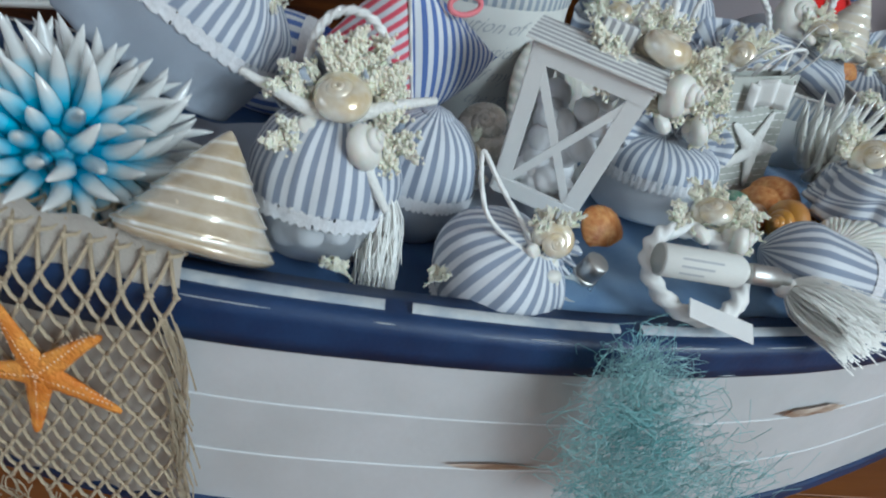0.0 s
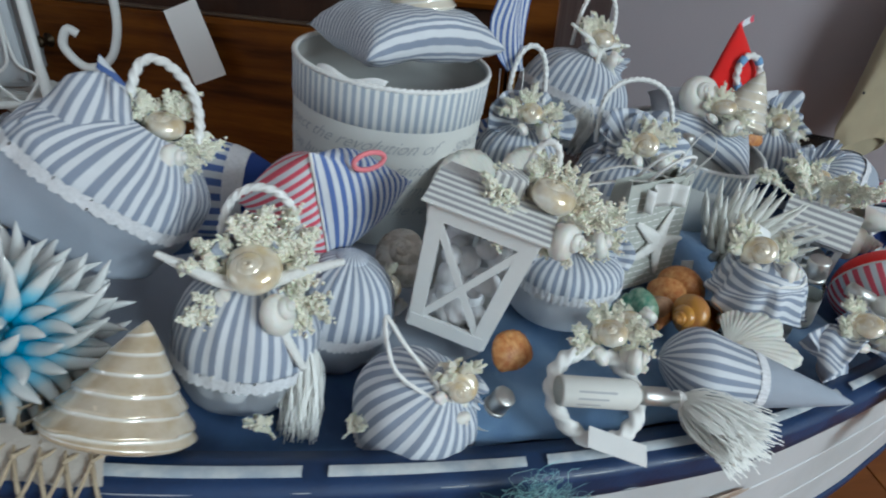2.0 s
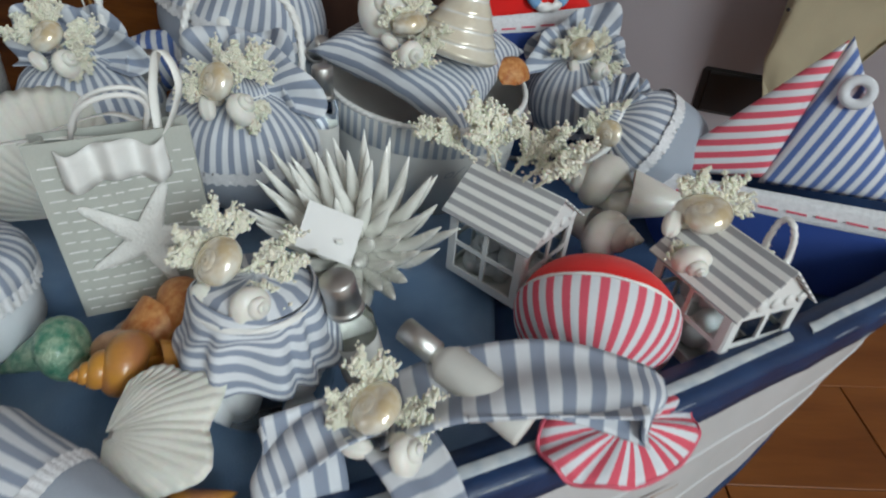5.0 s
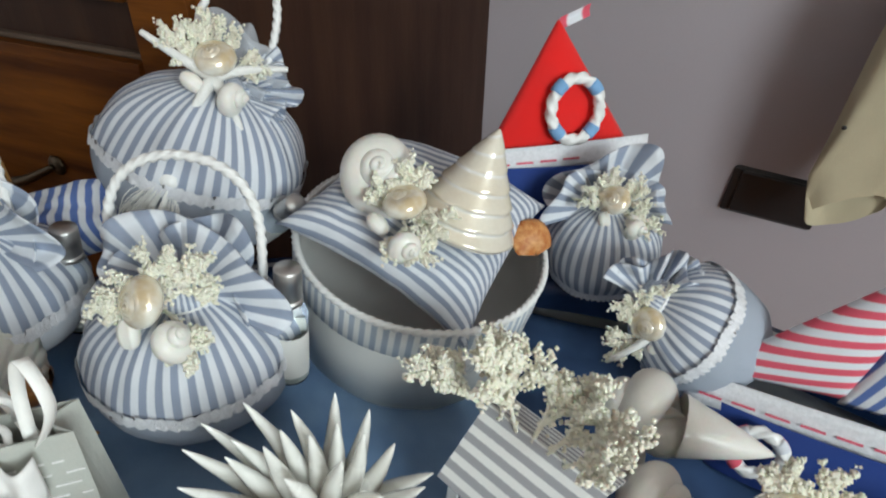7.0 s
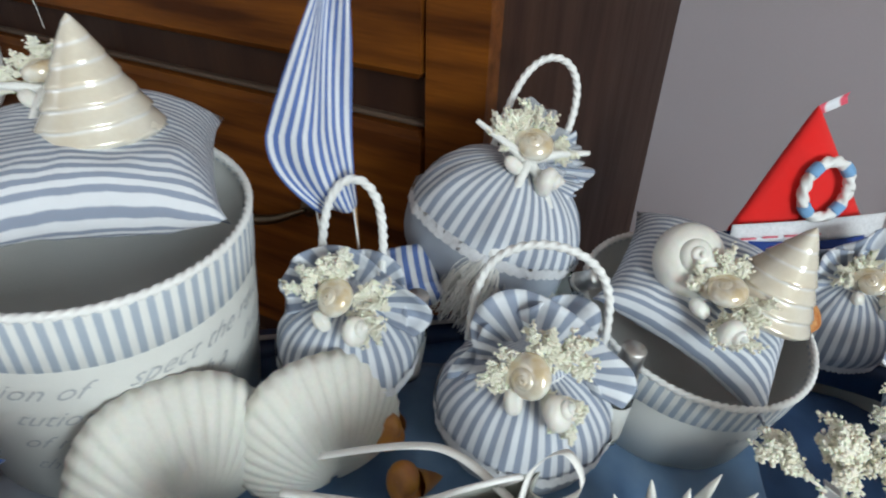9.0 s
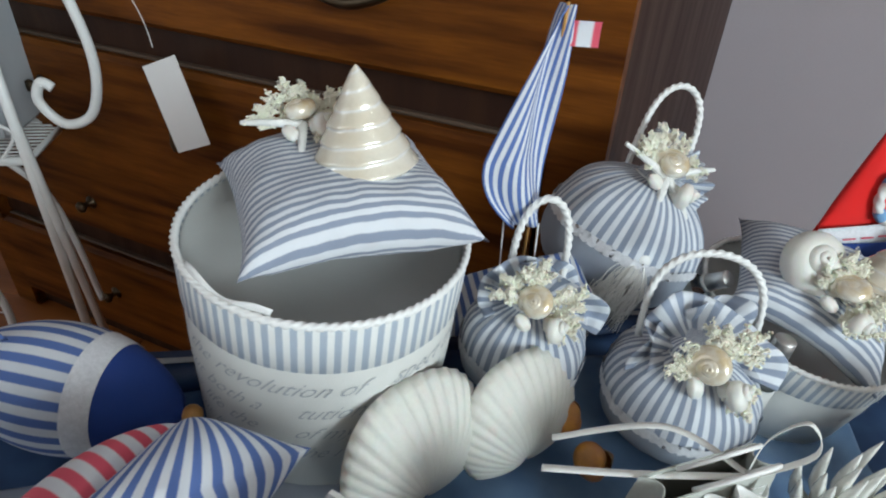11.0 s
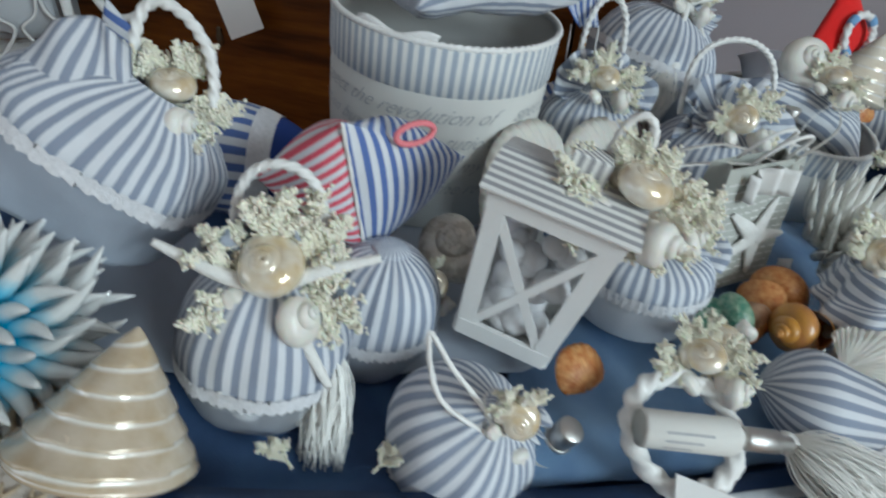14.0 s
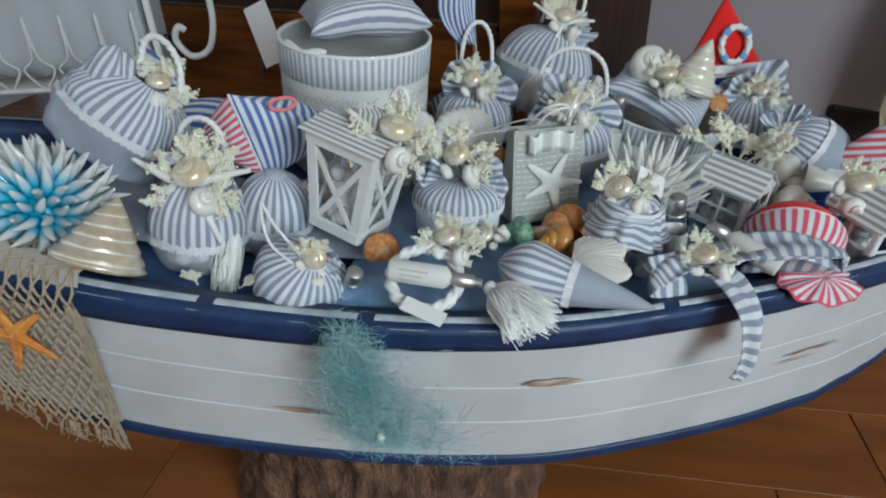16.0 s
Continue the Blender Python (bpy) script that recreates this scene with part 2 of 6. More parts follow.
def mesh(geo, material, smooth=True, weld=True):
    """Mesh data from (verts, faces, uvs)."""
    vs, fs, us = geo
    me = bpy.data.meshes.new("shape")
    me.from_pydata(vs, [], fs)
    lay = me.uv_layers.new(name="UVMap")
    idx = np.empty(len(me.loops), dtype=np.int32)
    me.loops.foreach_get("vertex_index", idx)
    lay.data.foreach_set("uv", np.array(us, dtype=np.float32)[idx].ravel())
    bm = bmesh.new()
    bm.from_mesh(me)
    if weld:
        bmesh.ops.remove_doubles(bm, verts=bm.verts, dist=1e-6)
    bmesh.ops.recalc_face_normals(bm, faces=bm.faces)
    bm.to_mesh(me)
    bm.free()
    me.polygons.foreach_set("use_smooth", [smooth] * len(me.polygons))
    me.materials.append(material)
    return me


def thing(name, m, label, category, group="", kind=""):
    ob = new(name)
    ob.empty_display_size = 0.02
    ob.matrix_world = m
    return tagged(ob, label, category, group, kind)


def part(name, data, parent, m=None, label=""):
    """One mesh object under a thing or a part."""
    ob = new(name, data)
    ob.parent = parent
    if m is not None:
        ob.matrix_local = m
    return tagged(ob, label) if label else ob


def solid(ob, t):
    """Real thickness for a thin sheet."""
    mod = ob.modifiers.new("thickness", "SOLIDIFY")
    mod.thickness, mod.offset = t, 0
    return ob


def lathe(profile, n=32, stripes=1.0, wob=0.0, seed=0.0, k=1.0):
    """profile: (radius, z) pairs from bottom to top."""
    def fn(u, v):
        x = v * (len(profile) - 1)
        i = min(int(x), len(profile) - 2)
        f = x - i
        r = profile[i][0] * (1 - f) + profile[i + 1][0] * f
        z = profile[i][1] * (1 - f) + profile[i + 1][1] * f
        a = u * TAU
        if wob:
            r *= 1 + wob * noise.noise((math.cos(a) * 1.6 * k + seed, math.sin(a) * 1.6 * k, z * 40 + seed))
        return r * math.cos(a), r * math.sin(a), z
    return surf(fn, n, len(profile) - 1, (stripes, 1.0))


def ball(r, n=16, sq=(1, 1, 1), at=(0, 0, 0), stripes=1.0):
    return surf(lambda u, v: (at[0] + r * sq[0] * math.sin(v * math.pi) * math.cos(u * TAU), at[1] + r * sq[1] * math.sin(v * math.pi) * math.sin(u * TAU),
                              at[2] - r * sq[2] * math.cos(v * math.pi)), n, max(6, n // 2), (stripes, 1))


def box(w, d, h, at=(0, 0, 0), bev=0.0, uv=1.0):
    """A box standing on at, with chamfered upright and flat edges."""
    b = min(bev, w * 0.45, d * 0.45, h * 0.45)
    loops = [(w / 2 - b, d / 2 - b, 0), (w / 2, d / 2, b), (w / 2, d / 2, h - b), (w / 2 - b, d / 2 - b, h)]
    if b == 0:
        loops = [loops[1], loops[2]]
    vs = []
    for x, y, z in loops:
        for sx, sy in ((-1, -1), (1, -1), (1, 1), (-1, 1)):
            vs.append((at[0] + sx * x, at[1] + sy * y, at[2] + z))
    fs = [tuple(reversed(range(4)))]
    for k in range(len(loops) - 1):
        for i in range(4):
            j = (i + 1) % 4
            fs.append((k * 4 + i, k * 4 + j, k * 4 + 4 + j, k * 4 + 4 + i))
    o = (len(loops) - 1) * 4
    fs.append((o, o + 1, o + 2, o + 3))
    return vs, fs, [(v[0] * uv, v[1] * uv) for v in vs]


def frames_along(pts, closed=False):
    pts = [Vector(p) for p in pts]
    n = len(pts)
    out, up = [], None
    for i, p in enumerate(pts):
        a = pts[i - 1] if i > 0 or closed else p
        c = pts[(i + 1) % n] if i < n - 1 or closed else p
        d = (c - a).normalized()
        if up is None:
            up = Vector((0, 0, 1)) if abs(d.z) < 0.9 else Vector((1, 0, 0))
        side = d.cross(up).normalized()
        up = side.cross(d).normalized()
        out.append((p, side, up))
    return out


def tube(pts, r, sides=6, closed=False, lobes=0, twist=0.0, depth=0.22, taper=None):
    """A round cord along pts; lobes and twist make it a laid rope."""
    fr = frames_along(pts, closed)
    if closed:
        fr = fr + fr[:1]
    vs, us, length = [], [], 0.0
    for k, (p, s, w) in enumerate(fr):
        if k:
            length += (p - fr[k - 1][0]).length
        rr = r * (taper(k / (len(fr) - 1)) if taper else 1)
        for i in range(sides + 1):
            a = i / sides * TAU
            q = rr * (1 + depth * math.cos(lobes * (a - length * twist))) if lobes else rr
            vs.append(tuple(p + s * (q * math.cos(a)) + w * (q * math.sin(a))))
            us.append((i / sides, length * 20))
    n = sides + 1
    fs = [(k * n + i, k * n + i + 1, (k + 1) * n + i + 1, (k + 1) * n + i) for k in range(len(fr) - 1) for i in range(sides)]
    if not closed:
        fs += [tuple(reversed(range(sides))), tuple((len(fr) - 1) * n + i for i in range(sides))]
    return vs, fs, us


def arc(p0, p1, h, n=40, side=(0, 0, 1), power=0.5):
    """An arch from p0 to p1 that rises by h along side."""
    p0, p1, s = Vector(p0), Vector(p1), Vector(side)
    return [p0.lerp(p1, 0.5 - 0.5 * math.cos(i / n * math.pi)) + s * (h * math.sin(i / n * math.pi) ** power) for i in range(n + 1)]


def bend(*pts, n=24):
    """A smooth line through a few points."""
    pts = [Vector(p) for p in pts]
    out, k = [], len(pts) - 1
    for i in range(n + 1):
        x = i / n * k
        j = min(int(x), k - 1)
        f = x - j
        a, b, c, d = pts[max(j - 1, 0)], pts[j], pts[j + 1], pts[min(j + 2, k)]
        out.append(0.5 * (2 * b + (c - a) * f + (2 * a - 5 * b + 4 * c - d) * f * f + (3 * b - a - 3 * c + d) * f ** 3))
    return out


def rope(pts, r, closed=False):
    return tube(pts, r, 12, closed, lobes=3, twist=0.80 / r, depth=0.24)


def writing(words, size, material, shear=0.25):
    """Lettering as flat geometry: verts and faces in the xy plane, centred."""
    cu = bpy.data.curves.new("writing", "FONT")
    cu.body, cu.size, cu.shear, cu.align_x = words, size, shear, "CENTER"
    cu.resolution_u, cu.offset = 2, -0.009 * size
    ob = bpy.data.objects.new("writing", cu)
    scene.collection.objects.link(ob)
    dg = bpy.context.evaluated_depsgraph_get()
    me = ob.evaluated_get(dg).to_mesh()
    geo = [tuple(v.co) for v in me.vertices], [tuple(p.vertices) for p in me.polygons], [(0, 0)] * len(me.vertices)
    ob.evaluated_get(dg).to_mesh_clear()
    bpy.data.objects.remove(ob)
    bpy.data.curves.remove(cu)
    return geo

# ---- small natural things, shared shapes ----
def whorl(r0, turns, grow, spire, mouth=1.0, flat=1.0, n=14, per=18, ratio=0.95):
    """A coiled shell with its axis on z, apex up; r0 is the last whorl's tube radius."""
    steps = int(turns * per)
    rows = []
    for k in range(steps + 1):
        th = -(steps - k) / per * TAU
        s = r0 * math.exp(grow * th)
        rows.append((th, s))

    def fn(u, v):
        x = v * steps
        k = min(int(x), steps - 1)
        th = rows[k][0] + (x - k) * TAU / per
        s = r0 * math.exp(grow * th)
        a = u * TAU
        shut = math.sqrt(max(0.0, (1 - v) / 0.05)) if v > 0.95 else 1.0
        rad = s * ratio + s * shut * math.cos(a) * flat
        return rad * math.cos(th), rad * math.sin(th), -spire * s + s * shut * math.sin(a) + spire * r0
    return surf(fn, n, steps, (1, turns * 2))


def cone_shell(r, h, turns=6, step=0.085, n=40, nv=60):
    """A straight-sided top shell on its base: whorls in a rising helix with a groove between them."""
    def fn(u, v):
        a = u * TAU
        if v < 0.2:
            w = v / 0.2
            rr = r * (0.05 + 0.95 * math.sin(w * math.pi / 2))
            z = -0.06 * h + 0.10 * h * (w ** 3)
        else:
            w = (v - 0.2) / 0.8
            ph = (w * turns - u) % 1.0
            rr = r * (1 - w) ** 0.86 * (1 + step * (0.5 - ph) * (1.2 - 0.5 * w)) * (1 + 0.015 * math.sin(a * 2 + w * 7)) + 0.0006
            z = 0.04 * h + 0.96 * h * w
        return rr * math.cos(a), rr * math.sin(a), z
    vs, fs, us = surf(fn, n, nv)
    us = [(u, (max(0.0, (v - 0.2) / 0.8) * turns - u) if v >= 0.2 else 0.3) for u, v in us]
    return vs, fs, us


def fan_shell(r, ribs=24, depth=0.22, ruffle=0.0):
    """One ribbed valve, hinge at the origin, opening towards +y, hollow side down."""
    def fn(u, v):
        a = (u - 0.5) * 2.7
        rr = r * (0.06 + 0.94 * v) * (0.36 + 0.64 * math.cos(a)) * (1 + 0.008 * v * math.cos(u * ribs * TAU) + 0.012 * math.sin(u * 21))
        dome = depth * r * math.sin(min(1, v * 0.97 + 0.03) * math.pi) ** 0.7 * math.cos((u - 0.5) * 2.6) + 0.0075 * r * v * math.cos(u * ribs * TAU)
        if ruffle:
            rr *= 1 + ruffle * noise.noise((u * 7, v * 2, 5.0))
            dome += ruffle * 0.25 * r * v * noise.noise((u * 9, v * 3, 1.0))
        return rr * math.sin(a), rr * math.cos(a), dome
    return surf(fn, ribs * 5, 14)


def star(r, arm=0.17, thick=0.12, bendy=0.12, seed=1):
    """A five-armed starfish lying on z = 0."""
    rnd = random.Random(seed)
    bends = [rnd.uniform(-1, 1) * bendy for _ in range(5)]
    lens = [rnd.uniform(0.88, 1.05) for _ in range(5)]
    geos = []
    for k in range(5):
        a0 = k * TAU / 5 + 0.3

        def fn(u, v, a0=a0, b=bends[k], L=lens[k]):
            d = v * r * L
            wdt = r * arm * (1.15 - 0.86 * v ** 0.9) * (1 if v < 0.96 else 0.55)
            hgt = r * thick * (1.15 - 0.8 * v)
            a = u * TAU
            x, y, z = d, wdt * math.cos(a) + b * r * v * v, hgt * (0.5 + 0.5 * math.sin(a)) * (1 + 0.06 * math.sin(v * 60))
            return x * math.cos(a0) - y * math.sin(a0), x * math.sin(a0) + y * math.cos(a0), z
        geos.append(surf(fn, 12, 14))
    return join(*geos)


def knobs(points, r, rnd):
    """Little rounded grains at points."""
    vs, fs, us = [], [], []
    for p in points:
        o, q = len(vs), r * rnd.uniform(0.65, 1.25)
        for d in ((1, 0, 0), (-1, 0, 0), (0, 1, 0), (0, -1, 0), (0, 0, 1), (0, 0, -1)):
            vs.append((p[0] + d[0] * q, p[1] + d[1] * q, p[2] + d[2] * q))
            us.append((0, 0))
        for a, b, c in ((0, 2, 4), (2, 1, 4), (1, 3, 4), (3, 0, 4), (2, 0, 5), (1, 2, 5), (3, 1, 5), (0, 3, 5)):
            fs.append((o + a, o + b, o + c))
    return vs, fs, us


def sprig(length=0.045, seed=1, spread=0.75):
    """A lichen-like sprig of dried coral growing along +y from the origin: crooked stems set thickly with grains."""
    rnd = random.Random(seed)
    stems, grains = [], []

    def grow(p, d, L, depth):
        q = p + d * L
        stems.append((p, q, 0.0012 * (0.8 ** depth)))
        for k in range(11 + depth * 3):
            grains.append(p.lerp(q, rnd.uniform(0.0, 1.08)) + Vector((rnd.gauss(0, 1), rnd.gauss(0, 1), rnd.gauss(0, 0.7))) * 0.0014)
        if depth < 3:
            for k in range(3 if depth else 4):
                e = (d + Vector((rnd.uniform(-1.25, 1.25), rnd.uniform(-0.25, 0.4), rnd.uniform(-0.4, 0.45))) * spread).normalized()
                grow(p.lerp(q, rnd.uniform(0.35, 1)), e, L * rnd.uniform(0.55, 0.85), depth + 1)
    grow(Vector((0, 0, 0)), Vector((0, 1, 0.12)).normalized(), length * 0.36, 0)
    return join(knobs(grains, 0.00145, rnd), *[tube([a, b], r, 4) for a, b, r in stems])


SPRIGS = [mesh(sprig(0.056, s), M["coral"], weld=False) for s in (3, 8, 14, 21)]
PEARL = mesh(whorl(0.0080, 3.4, 0.105, 1.35, ratio=0.98, n=18, per=26), M["pearl"])
PEARL_LOW = mesh(whorl(0.0090, 3.0, 0.13, 1.15, ratio=0.92, flat=1.15, n=18, per=26), M["pearl"])
SNAIL = mesh(whorl(0.006, 4, 0.085, 1.7, ratio=0.7), M["shell"])
MOON = mesh(whorl(0.0085, 3.8, 0.10, 2.3, ratio=0.74, flat=1.05, n=18, per=24), M["shell"])
COWRIE = mesh(surf(lambda u, v: (0.0085 * math.sin(v * math.pi) ** 0.8 * math.cos(u * TAU), -0.0125 * math.cos(v * math.pi),
                                 0.0075 * math.sin(v * math.pi) * math.sin(u * TAU) - (0.002 if 0.22 < u < 0.28 else 0)), 20, 14), M["shell"])
PEACH = mesh(ball(0.0035, 10), M["peach"])
ARM = mesh(tube(bend((0, 0, 0), (0, 0.02, 0.003), (0.003, 0.045, 0)), 0.0042, 8, taper=lambda f: 1 - 0.6 * f), M["star_white"])


def deco(owner, at, face=(0, -1, 0.6), size=1.0, seed=0, arms=0, sprigs=4, low=False, shell=None):
    """A glued cluster of coral sprigs, one coiled pearly shell and small white shells, facing along face."""
    rnd = random.Random(seed * 7 + 3)
    z = Vector(face).normalized()
    x = Vector((1, 0, 0))
    y = z.cross(x).normalized()
    x = y.cross(z)
    if shell:       # where the pearly shell sits in the boat
        at = owner.matrix_world.inverted() @ Vector(shell) - z * 0.020 * size
    base = Matrix.Translation(at) @ Matrix((x, y, z)).transposed().to_4x4() @ Matrix.Scale(size, 4)
    for k in range(sprigs):
        turn = (14, 78, -62, -128, 138, -20)[k % 6] + rnd.uniform(-14, 14)
        part("coral", SPRIGS[(k + seed) % 4], owner, base @ pose(rnd.uniform(-3, 3) / 1000, 0.001, 0.0015 - 0.002 * (k % 2), rnd.uniform(2, 14), 0, turn) @ Matrix.Scale(rnd.uniform(0.85, 1.08), 4), "cream dried coral sprig")
    part("pearl_shell", PEARL_LOW if low else PEARL, owner, base @ pose(0.000, 0.003, 0.009, 34, 14, rnd.uniform(170, 260)) @ Matrix.Scale(1.42, 4), "coiled mother-of-pearl shell")
    part("white_shell", MOON, owner, base @ pose(0.010, -0.017, 0.011, 52, rnd.uniform(-20, 20), rnd.uniform(55, 120)) @ Matrix.Scale(1.15, 4), "rounded white shell")
    part("white_shell", COWRIE, owner, base @ pose(-0.011, -0.013, 0.008, 10, 0, rnd.uniform(0, 90)) @ Matrix.Scale(0.72, 4), "small round white shell")
    for k in range(arms):
        part("starfish_arm", ARM, owner, base @ pose(0, -0.004, 0.005, 4, 0, (170, 80, -135, -60)[k]) @ Matrix.Scale(1.15, 4), "slim white starfish arm")


# ---- fabric things ----
def pleat(u, k, seed):
    a = u * TAU
    return 0.7 * math.cos(a * k + 2.4 * math.sin(a * 2 + seed) + 1.5 * math.sin(a * 5 + seed * 2)) + 0.5 * noise.noise((math.cos(a) * 3 + seed, math.sin(a) * 3, 1.0))


def fan(r0, r1, a0, a1, seed=0.0, stripes=14, k=7):
    """Gathered cloth that spreads like a fan from the tie, in the xy plane: two ruffled layers."""
    def layer(dz, sd, grow):
        def fn(u, v):
            a = radians(a0 + (a1 - a0) * u)
            p = 0.6 * math.cos(u * TAU * k * 0.5 + 2.6 * math.sin(u * 7 + sd)) + 1.1 * noise.noise((u * 6 + sd, v * 2.2, sd))
            rim = r1 * grow * (0.88 + 0.12 * math.sin(u * 11 + sd) + 0.34 * noise.noise((u * 4, sd, 3.0)))
            rr = r0 + (rim - r0) * v
            return rr * math.cos(a), rr * math.sin(a) * 0.78, dz - 0.010 * v * (1 - v) * 2 + 0.0115 * p * v ** 0.7 + 0.010 * v * v
        return surf(fn, 110, 8, (stripes, 1))
    return join(layer(0.0, seed, 1.0), layer(-0.010, seed + 2.3, 0.93))


def facing(at, face):
    z = Vector(face).normalized()
    y = z.cross(Vector((1, 0, 0))).normalized()
    return Matrix.Translation(at) @ Matrix((y.cross(z), y, z)).transposed().to_4x4()


def lace_band(r, z, w=0.008, k=30):
    def fn(u, v):
        a = u * TAU
        rr = r + 0.0012 + 0.0006 * math.cos(u * TAU * k * 2)
        edge = 0.0018 * abs(math.cos(u * TAU * k)) * (1 if v > 0.5 else 1.3)
        return rr * math.cos(a), rr * math.sin(a), z + (v - 0.5) * w + (edge if v > 0.5 else -edge if v < 0.5 else 0)
    return surf(fn, k * 8, 2)


def holed_lace(r, z, owner):
    part("lace_trim", mesh(lace_band(r, z), M["lace"]), owner, label="white lace ribbon")


def sachet(m, r, h, label, split=0.45, low="grey_cloth", top="stripe_grey", stripes=34, neck=0.28, collar=0.04, flare=1.3, handle=0.05,
           seed=0.0, face=(0, -1, 0.6), size=1.0, arms=0, sprigs=4, collar_mat=None, hside=(1, 0, 0), lean=0.35, squash=1.0, name="sachet", low_deco=False, hr=0.0030, span=0.5, spread=(-22, 202), shell=None, hlean=0.0, belly=0.75):
    """A gathered cloth bag: plain base, lace, striped upper half with pleats to a tied neck, open collar, rope handle, glued shells."""
    ob = thing(name, m, label, "scented sachet", "striped sachets in the boat")

    def shape(u, v):
        a = u * TAU
        ph = v * math.pi * 0.93
        rr = r * max(math.sin(ph) ** belly if v < 0.5 else math.sin(ph) ** 0.9, 0.02)
        if v > 0.5:
            rr = max(rr, r * neck)
        z = h * (0.5 - 0.5 * math.cos(min(ph, math.pi)))
        w = max(0, v - 0.45) / 0.55
        rr *= 1 + 0.05 * w * pleat(u, 13, seed) + 0.06 * noise.noise((math.cos(a) * 1.4 + seed, math.sin(a) * 1.4, v * 3)) + 0.022 * noise.noise((math.cos(a) * 5 + seed, math.sin(a) * 5, v * 7))
        return rr * math.cos(a), rr * math.sin(a) * squash, z
    part("base_cloth", mesh(surf(lambda u, v: shape(u, v * split), 64, 14, (1, 1)), M[low]), ob, label="plain lower cloth")
    part("upper_cloth", mesh(surf(lambda u, v: [c * 1.004 for c in shape(u, split + v * (1 - split))[:2]] + [shape(u, split + v * (1 - split))[2]], 128, 20, (stripes, 1)), M[top]), ob, label="striped gathered cloth")
    band = lace_band(1.0, 0.0)
    rs = [shape(i / 240, split) for i in range(241)]
    vs = []
    for (bx, by, bz) in lace_band(r * 1.0, 0)[0]:
        a = math.atan2(by, bx) / TAU % 1
        q = rs[int(a * 240)]
        s = 1.012 + 0.0012 / r
        vs.append((q[0] * s, q[1] * s, q[2] + bz))
    part("lace_trim", mesh((vs, band[1], band[2]), M["lace"]), ob, label="white lace ribbon")
    if collar:
        c = part("collar", mesh(fan(0.004, collar * 0.85 + r * neck * 0.5, *spread, seed, stripes * 0.36), M[collar_mat or top]), ob, facing((0, -r * neck * 0.35, h * 0.985), face), "flared gathered collar")
        solid(c, 0.0012)
        part("tie", mesh(rope([(r * neck * 1.06 * math.cos(a), r * neck * 1.06 * math.sin(a), h * 0.985) for a in [i / 30 * TAU for i in range(30)]], 0.0016, True), M["cord"]), ob, label="thin white cord")
    wide = r * neck * 1.12 if collar else r * 0.30
    part("gathered_neck", mesh(ball(wide, 24, (1, 1, 0.6 if collar else 0.35), (0, 0, h * 0.985), stripes), M[collar_mat or top]), ob, label="gathered cloth closing the neck")
    if handle:
        s = Vector(hside).normalized() * r * span
        o = Vector((0, r * 0.12, h))
        part("handle", mesh(rope(arc(o - s, o + s, handle, 130, (0, hlean, 1)), hr), M["cord"]), ob, label="twisted white cord handle")
    deco(ob, (0, -r * neck * 0.7 - 0.002, h * 1.0 + 0.006), face, size, int(seed * 10), arms, sprigs, low_deco, shell)
    return ob


def pillow_geo(w, d, h, n=28, stripes=12, sag=0.0, seed=0.0, across=False, twist=0.0):
    def half(sign):
        def fn(u, v):
            x, y = 2 * u - 1, 2 * v - 1
            pinch = 1 - 0.10 * (1 - abs(x) ** 3) * abs(y) ** 4
            pinch2 = 1 - 0.10 * (1 - abs(y) ** 3) * abs(x) ** 4
            t = max(0.0, (1 - x ** 4) * (1 - y ** 4)) ** 0.6
            z = sign * h / 2 * t + h * 0.12 * t * noise.noise((x * 2 + seed, y * 2, sign)) - sag * x * x + twist * x * y + 0.03 * h * noise.noise((x * 6 + seed, y * 6, 3.0))
            return w / 2 * x * pinch2, d / 2 * y * pinch, z
        vs, fs, us = surf(fn, n, n, (stripes, stripes))
        return vs, fs, ([(b, a) for a, b in us] if across else us)
    return join(half(1), half(-1))


def tassel(owner, top, end, r=0.012, material="cord", seed=1, name="tassel"):
    """A bound head and a skirt of many threads from top to end."""
    rnd = random.Random(seed)
    a, b = Vector(top), Vector(end)
    d = (b - a).normalized()
    q = d.to_track_quat("Z", "Y").to_matrix()
    L = (b - a).length
    head = part("tassel_head", mesh(ball(r * 0.55, 14, (1, 1, 1.1)), M[material]), owner, Matrix.Translation(a), "wound white tassel knot")
    geos = []
    for k in range(340):
        an, rr = rnd.uniform(0, TAU), r * math.sqrt(rnd.random())
        p0 = a + q @ Vector((0.35 * rr * math.cos(an), 0.35 * rr * math.sin(an), 0))
        p2 = a + q @ Vector((rr * math.cos(an) * 1.25, rr * math.sin(an) * 1.25, L * rnd.uniform(0.7, 1.1)))
        p1 = p0.lerp(p2, 0.45) + q @ Vector((rr * math.cos(an), rr * math.sin(an), 0)) * 0.4 + Vector((rnd.gauss(0, 1), rnd.gauss(0, 1), rnd.gauss(0, 1))) * 0.0030
        p2 += Vector((rnd.gauss(0, 1), rnd.gauss(0, 1), rnd.gauss(0, 0.5))) * 0.0035
        geos.append(tube(bend(p0, p1, p2, n=7), 0.0005, 3))
    part("tassel_threads", mesh(join(*geos), M["thread"], weld=False), owner, label="loose ivory threads")
    return head


